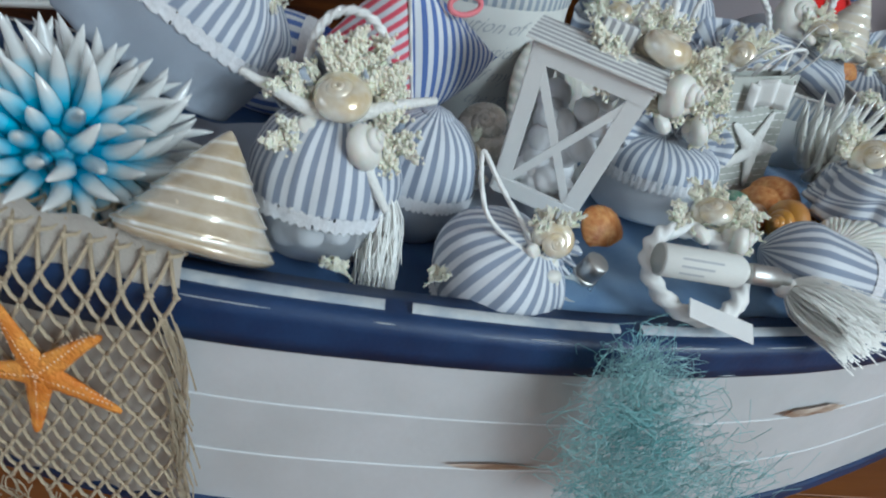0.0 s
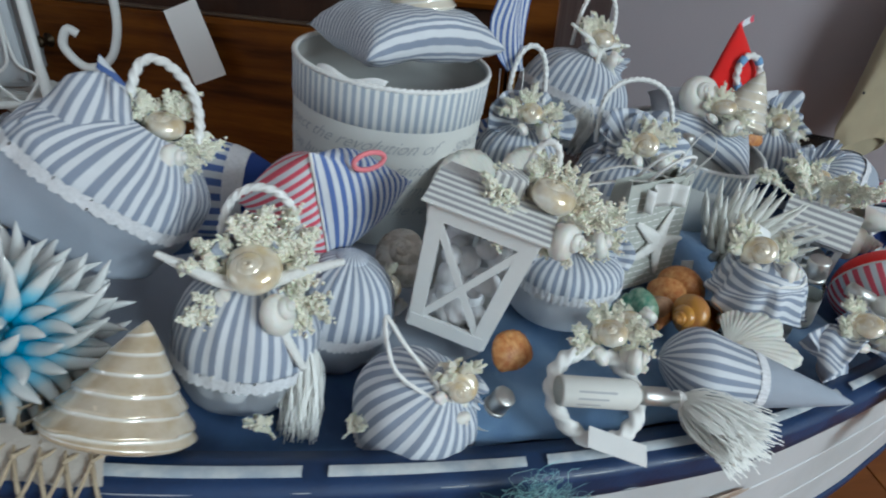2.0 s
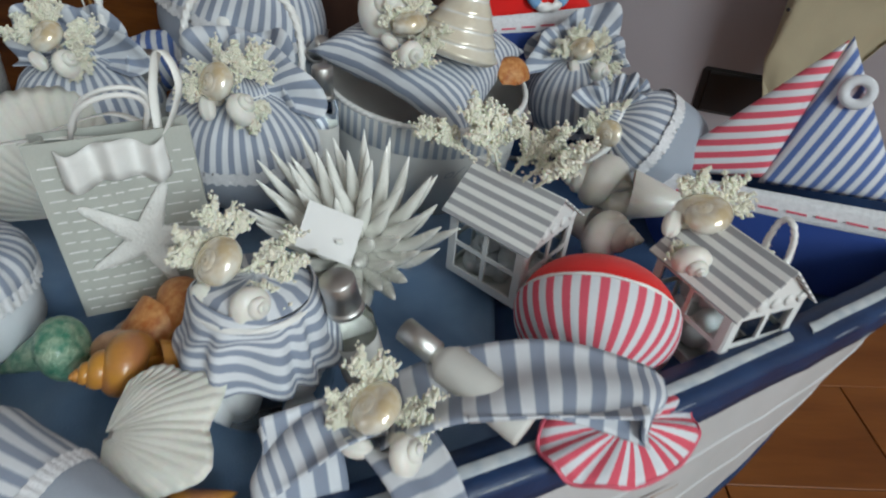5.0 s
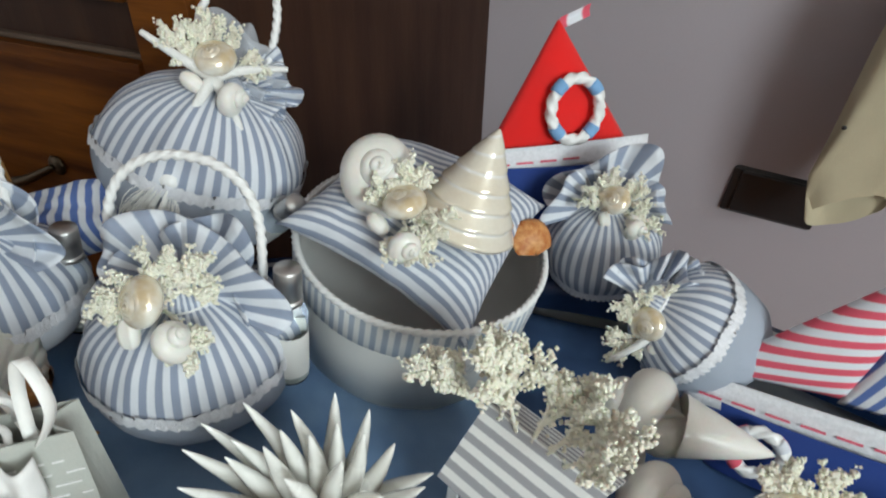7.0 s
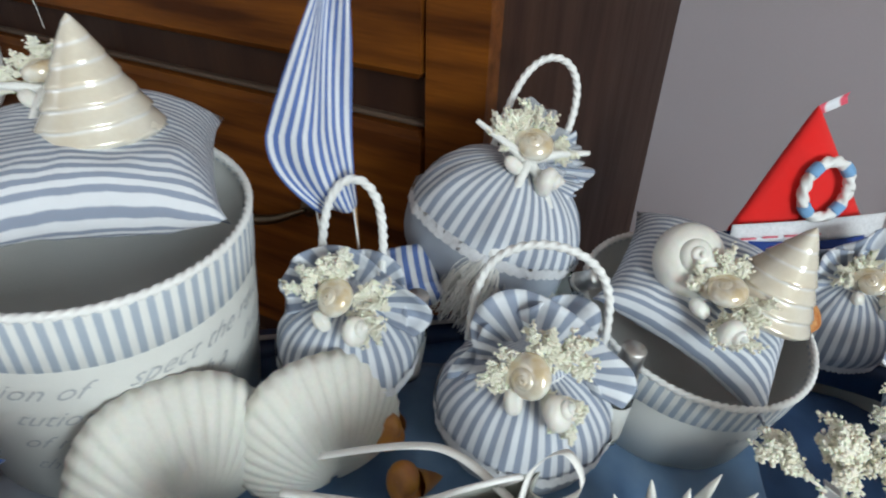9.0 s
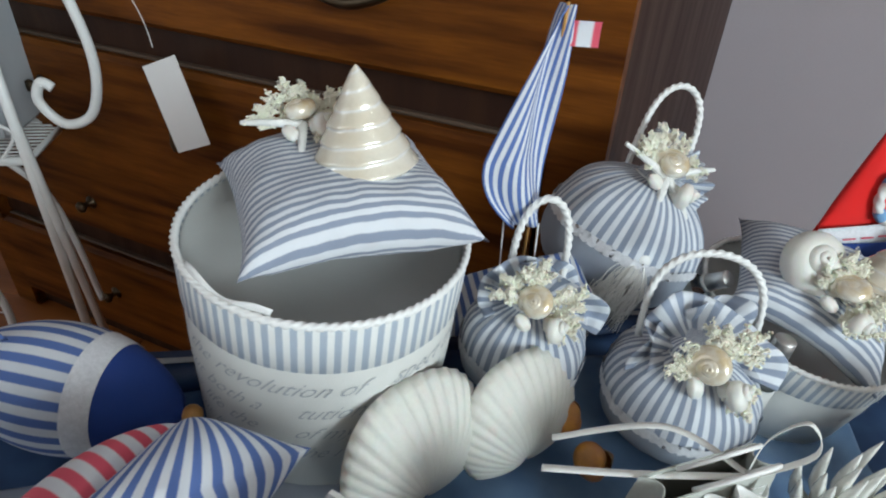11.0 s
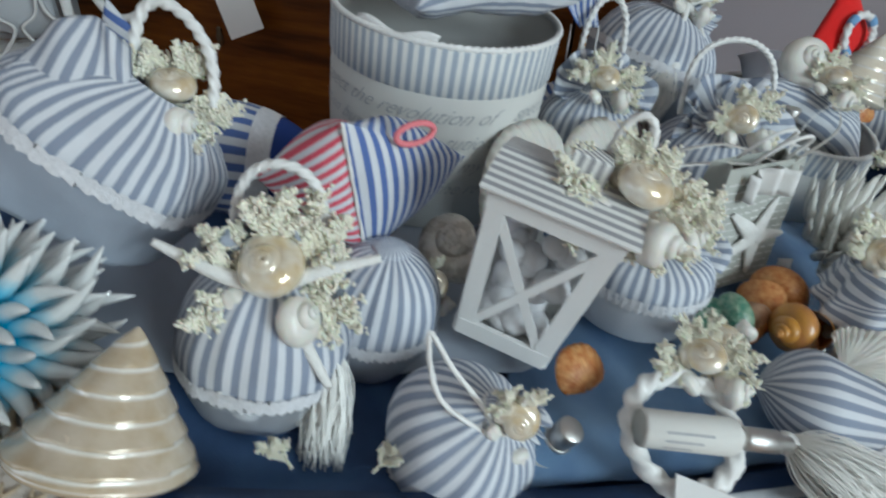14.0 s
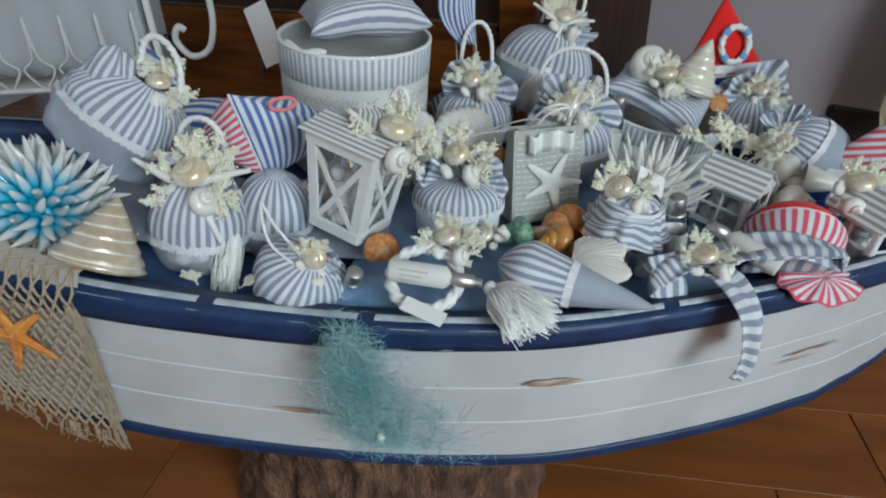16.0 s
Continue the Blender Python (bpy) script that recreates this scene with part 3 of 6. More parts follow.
def bottle(m, r, h, label, group="small glass bottles"):
    ob = thing("glass_bottle", m, label, "bottle", group)
    hb = h * 0.68
    g = part("bottle_body", mesh(lathe([(0, 0), (r * 0.9, 0), (r, 0.002), (r, hb * 0.9), (r * 0.8, hb), (r * 0.55, hb * 1.05), (r * 0.55, h * 0.78)], 24), M["glass"]), ob, label="clear glass body")
    g.visible_shadow = False
    part("contents", mesh(lathe([(0, 0.002), (r * 0.85, 0.002), (r * 0.86, hb * 0.5), (0, hb * 0.5)], 20), M["giftbox"]), ob, label="pale contents")
    lab = part("paper_label", mesh(lathe([(r * 1.015, hb * 0.12), (r * 1.015, hb * 0.68)], 32), M["paper"]), ob, label="white printed label")
    part("cap", mesh(lathe([(0, h * 0.76), (r * 0.72, h * 0.76), (r * 0.72, h * 0.985), (r * 0.66, h), (0, h)], 24), M["steel"]), ob, label="satin metal cap")
    part("collar", mesh(lathe([(r * 0.5, h * 0.70), (r * 0.78, h * 0.71), (r * 0.78, h * 0.75), (r * 0.5, h * 0.76)], 24), M["steel"]), ob, label="metal collar")
    return ob


# ---- the room ----
CH = Vector((0.945, -0.327, 0))       # along the chest's front, towards its free end
CN = Vector((0.327, 0.945, 0))        # from the front into the chest
FLOOR = 0.36


def shell_box(name, lo, hi, material, label, kind="structure", category="wall"):
    w, d, h = (hi[i] - lo[i] for i in range(3))
    ob = new(name, mesh(box(w, d, h, (0, 0, 0)), material, False))
    ob.location = ((lo[0] + hi[0]) / 2, (lo[1] + hi[1]) / 2, lo[2])
    return tagged(ob, label, category, "", kind)


floor = shell_box("floor", (-2.6, -3.3, FLOOR - 0.06), (2.6, 3.0, FLOOR - 0.004), M["wood_dark"], "wooden floor under the display", category="floor")
shell_box("ceiling", (-2.6, -3.3, 2.9), (2.6, 3.0, 3.0), M["plaster"], "plain pale ceiling", category="ceiling")
back = shell_box("wall_back", (-2.6, 0, FLOOR), (2.6, 0.1, 2.9), M["wall"], "lilac painted plaster wall behind the boat")
back.matrix_world = Matrix.Translation((CN * 1.63).to_tuple()) @ pose(0, 0, FLOOR, 0, 0, -19.1)
# walls with window openings
for nm, segs in (("wall_front", [((-2.5, -3.25, FLOOR), (2.45, -3.15, 2.9))]),
                 ("wall_right", [((2.45, -1.1, FLOOR), (2.55, 2.0, 2.9)), ((2.45, -3.15, FLOOR), (2.55, -2.8, 2.9)), ((2.45, -2.8, FLOOR), (2.55, -1.1, 1.3)), ((2.45, -2.8, 2.8), (2.55, -1.1, 2.9))]),
                 ("wall_left", [((-2.55, -3.15, FLOOR), (-2.45, -1.3, 2.9)), ((-2.55, 0.2, FLOOR), (-2.45, 2.7, 2.9)), ((-2.55, -1.3, FLOOR), (-2.45, 0.2, 1.3)), ((-2.55, -1.3, 2.6), (-2.45, 0.2, 2.9))])):
    geos = [box(b[0] - a[0], b[1] - a[1], b[2] - a[2], ((a[0] + b[0]) / 2, (a[1] + b[1]) / 2, a[2])) for a, b in segs]
    tagged(new(nm, mesh(join(*geos), M["plaster"], False, False)), "pale plaster wall behind the viewer", "wall", "", "structure")


def chest_of_drawers():
    W, D, H = 1.3, 0.56, 1.25
    corner = Vector((0.288, 0.960, FLOOR))
    m = Matrix.Translation(corner) @ Matrix((CH, CN, Vector((0, 0, 1)))).transposed().to_4x4()
    ob = thing("chest_of_drawers", m, "polished dark brown wooden chest of drawers with worn edges", "chest of drawers")
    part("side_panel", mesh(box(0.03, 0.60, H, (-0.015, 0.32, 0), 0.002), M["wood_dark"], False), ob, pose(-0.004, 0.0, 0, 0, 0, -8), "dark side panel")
    part("back_post", mesh(box(0.036, 0.028, H, (-0.015, 0.634, 0), 0.003), M["wood"], False), ob, pose(-0.004, 0.0, 0, 0, 0, -8), "brown back edge strip")
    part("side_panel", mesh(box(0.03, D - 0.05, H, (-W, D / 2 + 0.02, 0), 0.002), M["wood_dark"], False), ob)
    part("corner_post", mesh(box(0.066, 0.05, H, (-0.033, 0.025, 0), 0.006), M["wood"], False), ob, label="brown front corner post")
    part("corner_post", mesh(box(0.066, 0.05, H, (-W + 0.033, 0.025, 0), 0.006), M["wood"], False), ob)
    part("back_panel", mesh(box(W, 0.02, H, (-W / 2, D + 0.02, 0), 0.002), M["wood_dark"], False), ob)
    part("top", mesh(box(W + 0.06, D + 0.06, 0.03, (-W / 2, D / 2, H), 0.01), M["wood"], False), ob)
    zs = [0.05, 0.30, 0.715, 0.94]
    for i, z in enumerate(zs):
        part("rail", mesh(box(W - 0.13, 0.03, 0.05, (-W / 2, 0.038, z - 0.045), 0.002), M["wood_dark"], False), ob, label="dark recessed rail")
        h = ((zs + [1.18])[i + 1] - z) - 0.055
        dr = part("drawer", mesh(box(W - 0.14, 0.05, h, (-W / 2, 0.022, z + 0.006), 0.008), M["wood"], False), ob, label="polished drawer front with rounded edges")
        part("drawer_edge", mesh(box(W - 0.15, 0.03, 0.006, (-W / 2, 0.028, z + 0.0065 + h), 0.002), M["rail_edge"], False), dr, label="worn pale upper edge")
        for x, up in ((-0.91, 0.20), (-0.94, 0.82)) if h > 0.3 else ((-0.92, 0.55),):
            pl = part("handle", mesh(lathe([(0, -0.004), (0.012, -0.004), (0.013, 0), (0.006, 0.004), (0.005, 0.012), (0.011, 0.020), (0.009, 0.026), (0, 0.028)], 20), M["brass"]), dr,
                      pose(x, -0.004, z + h * up, 90, 0, 0), "aged metal knob")
        part("escutcheon", mesh(join(ball(0.008, 12, (1, 0.25, 1.7)), ball(0.006, 10, (1, 0.3, 1), (0, 0, 0.014))), M["brass"]), dr, pose(-0.66, -0.004, z + h * 0.68), "small ornate keyhole plate")
        pts = bend((-0.09, -0.012, 0.012), (-0.045, -0.02, -0.010), (0, -0.022, -0.020), (0.045, -0.02, -0.010), (0.09, -0.012, 0.012), n=30)
        part("bail_handle", mesh(join(tube(pts, 0.0045, 8, taper=lambda f: 0.7 + 0.9 * math.sin(f * math.pi)), ball(0.012, 12, (1, 0.4, 1), (-0.09, -0.006, 0.012)), ball(0.012, 12, (1, 0.4, 1), (0.09, -0.006, 0.012))), M["brass"]), dr,
             pose(-0.32, 0.0, z + h * 0.62), "dark metal drop handle")


chest_of_drawers()


def black_box():
    p = CH * 0.525 + CN * 1.60
    m = Matrix.Translation((p.x, p.y, 0.70)) @ pose(0, 0, 0, 0, 4, -19.1)
    ob = thing("wall_box", m, "black plastic box fixed low on the lilac wall", "wall fixture")
    part("body", mesh(box(0.138, 0.05, 0.100, (0, 0, 0), 0.014), M["black"], False), ob)
    part("front_panel", mesh(box(0.112, 0.008, 0.072, (0, -0.026, 0.014), 0.003), M["black"], False), ob, label="recessed glossy panel")


black_box()


def hanging_cloth():
    m = Matrix.Translation((1.095, 1.175, 0.80)) @ pose(0, 0, 0, 0, 0, -19)
    ob = thing("hanging_bag", m, "cream cotton bag hanging against the lilac wall", "bag")

    def fn(u, v):
        a = u * TAU
        w = 0.02 + 0.15 * math.sin(min(1, v * 1.25 + 0.06) * math.pi / 2) ** 0.8
        d = 0.045 * math.sin(min(1, v * 1.6 + 0.05) * math.pi / 2)
        f = 1 + 0.08 * math.sin(a * 5 + v * 3) * v
        return w * math.cos(a) * f * (1 - 0.45 * v) - 0.05 * (1 - v) + 0.20 * max(0.0, v - 0.1) + 0.012 * math.sin(v * 9), d * math.sin(a) * f + 0.012 * noise.noise((a, v * 5, 2.0)), 0.62 * v + 0.03 * math.cos(a + 0.8) * (1 - v)
    part("bag_body", mesh(surf(fn, 60, 30), M["cream"]), ob, label="softly folded cream cloth")
    part("button", mesh(ball(0.003, 10, (1, 0.5, 1), (-0.1, -0.05, 0.13)), M["black"]), ob, label="small dark stud")
    part("strap", mesh(tube(bend((-0.1, 0, 0.6), (0, 0.01, 0.8), (0.1, 0, 0.6)), 0.006, 8), M["cream"]), ob)


hanging_cloth()


def wire_cart():
    m = Matrix.Translation((-0.56, 1.13, FLOOR)) @ pose(0, 0, 0, 0, 0, 14)
    ob = thing("flower_cart", m, "white enamelled wire flower cart with curled ornaments and liner", "plant stand")
    r = 0.008
    z = 0.515
    w, d = 0.62, 0.17
    part("post", mesh(tube([(0, 0, 0.02), (0, 0, 0.95)], r, 10), M["wire"]), ob, label="white metal upright")
    part("post", mesh(tube([(0.035, 0.0, 0.02), (0.0, 0.0, 0.60), (0.0, 0, 1.0)], r * 0.9, 10), M["wire"]), ob)
    part("post", mesh(tube([(-w, 0, 0.02), (-w, 0, 0.95)], r, 10), M["wire"]), ob)
    part("tray_frame", mesh(tube([(0, 0, z), (-w, 0, z), (-w, d, z), (0, d, z)], r * 0.9, 8, True), M["wire"]), ob, label="tray rim")
    for k in range(12):
        y = d * (k + 0.5) / 12
        part("tray_wire", mesh(tube([(0, y, z), (-w, y, z)], 0.002, 5), M["wire"]), ob)
    for k in range(8):
        x0 = -w * k / 8
        x1 = -w * (k + 1) / 8
        c = (x0 + x1) / 2
        part("loop_ornament", mesh(tube(bend((c, -0.002, z), (x0 - 0.006, -0.002, z + 0.045), (c + 0.006, -0.002, z + 0.075), (c, -0.002, z + 0.16), (c - 0.006, -0.002, z + 0.075), (x1 + 0.006, -0.002, z + 0.045), (c, -0.002, z), n=36), 0.0028, 6), M["wire"]), ob, label="heart-shaped wire loop")
    ln = part("liner", mesh(surf(lambda u, v: (-w * 0.04 - w * 0.92 * u, 0.012 + 0.004 * math.sin(u * 40), z + 0.035 + 0.2 * v + 0.006 * math.sin(u * 55) * (1 - v)), 60, 6), M["fabric_white"]), ob, label="pale fabric liner")
    solid(ln, 0.003)
    bx = part("liner", mesh(box(w * 0.92, d * 0.7, 0.2, (-w / 2, d * 0.55, z + 0.02), 0.01), M["fabric_white"], False), ob)
    part("scroll", mesh(tube(bend((0.0, 0, 0.92), (0.09, 0, 0.86), (0.135, 0, 0.70), (0.12, 0, 0.60), (0.075, 0, 0.575), (0.045, 0, 0.61), (0.055, 0, 0.64), (0.07, 0, 0.632), n=50), 0.0075, 10), M["wire"]), ob, label="curled white bracket")
    for s, x in ((1, 0.0), (-1, -w)):
        part("brace", mesh(tube(bend((x - s * 0.12, d * 0.5, z), (x - s * 0.03, d * 0.5, z - 0.11), (x, d * 0.5, z - 0.34)), 0.006, 8), M["wire"]), ob, label="curved brace")
    wl = part("wheel", mesh(tube([(-0.33 + 0.22 * math.cos(a), -0.02, 0.235 + 0.22 * math.sin(a)) for a in [i / 60 * TAU for i in range(60)]], 0.0065, 8, True), M["wire"]), ob, label="large white wire wheel")
    for k in range(16):
        a = k / 16 * TAU
        part("spoke", mesh(tube([(-0.33, -0.02, 0.235), (-0.33 + 0.22 * math.cos(a), -0.02, 0.235 + 0.22 * math.sin(a))], 0.0018, 5), M["wire"]), wl)
    part("hub", mesh(ball(0.016, 12, (1, 1, 1), (-0.33, -0.02, 0.235)), M["wire"]), wl)


wire_cart()


def price_tag(m, w, h, label, string=None):
    ob = thing("paper_tag", m, label, "tag")
    part("card", mesh(box(w, 0.0012, h, (0, 0, 0), 0.0004), M["card"], False), ob)
    if string:
        part("string", mesh(tube(bend(*string), 0.0006, 5), M["cord"]), ob, label="thin white string")
    return ob


price_tag(Matrix.Translation((-0.270, 1.110, 0.930)) @ pose(0, 0, 0, -8, -22, -12), 0.064, 0.128, "blank white paper tag hanging from thin string", [(0, 0, 0.146), (0.0, 0.0, 0.20), (-0.03, 0.0, 0.32)])

# ---- the boat ----
RX = [-0.55, -0.40, -0.25, -0.128, 0.0, 0.127, 0.24, 0.355, 0.48, 0.60, 0.705, 0.80, 0.864, 0.93, 0.985]
RF = [0.40, 0.315, 0.282, 0.280, 0.294, 0.314, 0.337, 0.366, 0.416, 0.472, 0.530, 0.582, 0.620, 0.665, 0.715]
RB = [0.52, 0.60, 0.66, 0.705, 0.765, 0.83, 0.885, 0.93, 0.955, 0.955, 0.935, 0.885, 0.84, 0.79, 0.745]


def smooth_at(xs, ys, x):
    """Catmull-Rom through a few stations."""
    k = max(0, min(len(xs) - 2, int(np.searchsorted(xs, x)) - 1))
    f = (x - xs[k]) / (xs[k + 1] - xs[k])
    a, b, c, d = ys[max(k - 1, 0)], ys[k], ys[k + 1], ys[min(k + 2, len(ys) - 1)]
    return 0.5 * (2 * b + (c - a) * f + (2 * a - 5 * b + 4 * c - d) * f * f + (3 * b - a - 3 * c + d) * f ** 3)


def sheer(x):
    return 0.894 - 0.150 * x + 0.105 * x * x - 0.007 * math.exp(-((x - 0.2) / 0.22) ** 2)


def side(x, back=False):
    return smooth_at(RX, RB if back else RF, x)


def hull_point(s, w, back=False, out=0.0):
    """s: 0 stern to 1 bow; w: 0 rim to 1 keel; out: metres outwards."""
    x = RX[0] + s * (RX[-1] - RX[0])
    y = side(x, back)
    yc = (side(x) + side(x, True)) / 2
    inward = 0.016 * w
    sgn = 1 if back else -1
    half = max(0.0, abs(y - yc) - inward)
    rake = -0.085 * w * max(0, s - 0.82) / 0.18 if s > 0.82 else 0.05 * w * max(0, 0.12 - s) / 0.12
    return x + rake, yc + sgn * (half + out), sheer(x) - (0.224 + 0.008 * s) * w


def skirt(s):
    """Depth of the blue gunwale, as a share of the hull's height."""
    return 0.180 - 0.060 * min(1.0, s / 0.62)


def strip(w0, w1, back, out, nu=90, nv=4):
    return surf(lambda u, v: hull_point(u, w0 + (w1 - w0) * v, back, out), nu, nv)


def boat():
    ob = thing("model_boat", Matrix.Translation((0, 0, 0)), "white wooden model boat with navy gunwale and worn paint", "model boat")
    cuts = [0.10, 0.41, 0.66, 0.93]
    for back in (False, True):
        for a, b in zip(cuts, cuts[1:]):
            part("plank", mesh(join(strip(a, b, back, 0.0), strip(a, b, back, -0.006)), M["hull"]), ob, label="white painted hull plank")
        for c in cuts[1:3]:
            part("seam", mesh(tube([hull_point(i / 90, c, back, 0.0003) for i in range(91)], 0.0008, 5), M["bead"]), ob, label="thin white plank seam")
        g = part("gunwale", mesh(join(
            surf(lambda u, v: hull_point(u, skirt(u) * v, back, 0.009), 90, 3),
            surf(lambda u, v: hull_point(u, 0.0, back, 0.009 - 0.034 * v), 90, 3),
            surf(lambda u, v: hull_point(u, 0.13 * v, back, -0.025), 90, 2),
            surf(lambda u, v: hull_point(u, skirt(u), back, 0.009 - 0.009 * v), 90, 1)), M["boat_blue"]), ob, label="navy painted gunwale with chipped edges")
        for i in range(9):
            s0 = 0.05 + i * 0.103
            n = part("inlay", mesh(join(
                surf(lambda u, v: [c + (0.0025 if k == 2 else 0) for k, c in enumerate(hull_point(s0 + 0.092 * u, 0, back, -0.003 - 0.0075 * v))], 14, 1),
                surf(lambda u, v: [c + (0.0025 * (1 - v) - 0.001 * v if k == 2 else 0) for k, c in enumerate(hull_point(s0 + 0.092 * u, 0, back, -0.003))], 14, 1)), M["boat_white"]), ob, label="worn white inlay strip")
        part("keel_stripe", mesh(join(strip(0.925, 1.0, back, 0.003, nv=2), surf(lambda u, v: hull_point(u, 0.925, back, 0.003 * v), 90, 1)), M["boat_blue"]), ob, label="navy stripe along the keel")
    part("bottom", mesh(surf(lambda u, v: Vector(hull_point(u, 1.0)).lerp(Vector(hull_point(u, 1.0, True)), v), 90, 8), M["boat_blue"]), ob, label="navy boat bottom")
    for s in (0, 1):
        e = part("end_post", mesh(join(surf(lambda u, v: Vector(hull_point(s, v)).lerp(Vector(hull_point(s, v, True)), u) + Vector(((0.012 if s else -0.012) * math.sin(u * math.pi), 0, 0)), 12, 10)), M["hull"]), ob, label="white hull end")
        solid(e, 0.006)
    # chips along the rim's edge and bare patches in the white paint
    rnd = random.Random(5)
    for k in range(34):
        s = rnd.uniform(0.26, 0.97)
        L = rnd.uniform(0.004, 0.022)
        w = rnd.choice((0.0, 0.0, skirt(s) - 0.012))
        part("paint_chip", mesh(tube([hull_point(s + L * f / 4, w + 0.003, False, 0.0091) for f in range(5)], 0.0005, 4, taper=lambda f: 0.2 + 3.2 * f * (1 - f)), M["boat_white"]), ob, label="chipped paint")
    for s, w, L, hgt in ((0.405, 0.62, 0.05, 0.03), (0.583, 0.37, 0.045, 0.045), (0.795, 0.50, 0.055, 0.016), (0.785, 0.545, 0.05, 0.008)):
        def fn(u, v, s=s, w=w, L=L, hgt=hgt):
            e = 0.15 * noise.noise((u * 6 + s * 50, v * 2, 0))
            return hull_point(s + (u - 0.5) * L, w + (v - 0.5) * hgt * (1 - abs(2 * u - 1) ** 3) + e * hgt, False, 0.0042)
        part("worn_patch", mesh(surf(fn, 16, 4), M["bare"]), ob, label="bare wood where paint wore off")


boat()


def cloth_z(x, y):
    return 0.893 - 0.118 * x + 0.01 * (y - 0.5)


def sea_cloth(name, x0, x1, inset, lift, material, label, amp, y0=0.0, y1=1.0, seed=0.0):
    def fn(u, v):
        x = x0 + (x1 - x0) * u
        a, b = side(x) + inset, side(x, True) - inset
        y = a + (b - a) * (y0 + (y1 - y0) * v)
        ed = min(1, 12 * min(u, 1 - u), 12 * min(v, 1 - v))
        return x, y, cloth_z(x, y) + lift * ed - 0.02 * (1 - ed) + amp * noise.noise((x * 9 + seed, y * 9, seed)) + amp * 0.5 * noise.noise((x * 24, y * 15 + x * 12, seed + 4))
    ob = new(name, mesh(surf(fn, 110, 50), M[material]))
    solid(ob, 0.002)
    return tagged(ob, label, "cloth")


sea_cloth("boat_lining", -0.50, 0.93, 0.027, -0.035, "navy_cloth", "dark navy cloth lining the inside of the boat", 0.010)
sea_cloth("blue_cloth", 0.10, 0.57, 0.036, -0.015, "blue_cloth", "crumpled pale blue cloth spread in the boat", 0.012, 0.0, 0.95, 3.0)
sea_cloth("grey_cloth", -0.42, 0.13, 0.10, -0.012, "grey_cloth", "grey cloth spread under the sachets", 0.012, 0.12, 0.95, 6.0)


def stump():
    def fn(u, v):
        a = u * TAU
        bark = noise.noise((math.cos(a) * 9, math.sin(a) * 9, v * 2.2))
        ridge = abs(noise.noise((math.cos(a) * 14, math.sin(a) * 14, v * 3 + 7)))
        r = 0.235 + 0.018 * bark + 0.030 * ridge + 0.025 * (1 - v) ** 3
        return r * math.cos(a), r * math.sin(a) * 0.8, v * 0.275
    ob = thing("tree_stump", Matrix.Translation((0.08, 0.57, FLOOR - 0.003)), "rough pine log with thick bark under the boat", "tree stump")
    part("bark", mesh(surf(fn, 220, 40), M["bark"]), ob, label="deeply cracked pine bark")
    part("cut_top", mesh(surf(lambda u, v: (fn(u, 1)[0] * v, fn(u, 1)[1] * v, 0.275), 80, 4), M["bare"]), ob, label="sawn top")


stump()


# ---- net, starfish and turquoise tangle on the hull ----
def net_surface(a, b):
    """a along the boat in metres from the net's edge, b over the rim and down: negative inside."""
    x = -0.126 - a - 0.13 * max(0.0, b)
    s = (x - RX[0]) / (RX[-1] - RX[0])
    if b >= 0:
        p = Vector(hull_point(s, min(1.08, b / 0.215), False, 0.016))
    else:
        k = min(1, -b / 0.035)
        p = Vector(hull_point(s, 0, False, 0.016 - 0.045 * k)) + Vector((0, max(0, -b - 0.035), 0.006 + 0.010 * math.sin(k * math.pi)))
    p += Vector((0, -0.003, 0)) * noise.noise((x * 30, b * 30, 2)) + Vector((0, 0, 0.004)) * noise.noise((x * 20, b * 20, 7))
    return p


def fishing_net():
    ob = thing("fishing_net", Matrix.Translation((0, 0, 0)), "beige knotted fishing net draped over the boat's side", "net")
    back = part("backing_cloth", mesh(surf(lambda u, v: net_surface(0.33 * u + 0.002, -0.02 + 0.216 * v + 0.004 * math.sin(u * 60)) + Vector((0, 0.010, 0)), 50, 30), M["hessian"]), ob, label="loosely woven beige cloth behind the net")
    cw, chh = 0.0135, 0.0125
    nx, ny = 25, 25
    cords, knots = [], []
    for i in range(nx):
        for j in range(ny):
            a = i * cw + (0.5 * cw if j % 2 else 0)
            b = -0.10 + j * chh
            squeeze = 1 - 0.0 * b
            p = net_surface(a * squeeze, b)
            knots.append(p)
            if j < ny - 1:
                for da in (-0.5 * cw, 0.5 * cw):
                    if -0.001 <= a + da <= nx * cw:
                        q = net_surface((a + da) * squeeze, b + chh)
                        mid = (p + q) / 2 + Vector((0, -0.001, -0.0012))
                        cords.append(tube([p, mid, q], 0.0013, 5))
    part("cord_mesh", mesh(join(*cords), M["net"], weld=False), ob, label="knotted hemp cords")
    part("knot_stuff", mesh(knobs(knots, 0.0026, random.Random(2)), M["net"], weld=False), ob, label="cord knots")
    fr = []
    rnd = random.Random(9)
    for k in range(150):
        a = rnd.uniform(0, 0.33)
        p = net_surface(a, 0.204)
        fr.append(tube(bend(p, p + Vector((rnd.uniform(-0.006, 0.006), -0.002, -0.012)), p + Vector((rnd.uniform(-0.014, 0.014), rnd.uniform(-0.006, 0.003), -rnd.uniform(0.012, 0.03))), n=4), 0.0006, 3))
    for k in range(60):
        b = rnd.uniform(0.0, 0.19)
        p = net_surface(rnd.uniform(0.0, 0.012), b)
        fr.append(tube(bend(p, p + Vector((0.004, -0.002, -0.02)), p + Vector((rnd.uniform(-0.002, 0.008), -0.001, -0.045)), n=4), 0.0007, 3))
    part("fringe", mesh(join(*fr), M["net"], weld=False), ob, label="frayed loose ends")


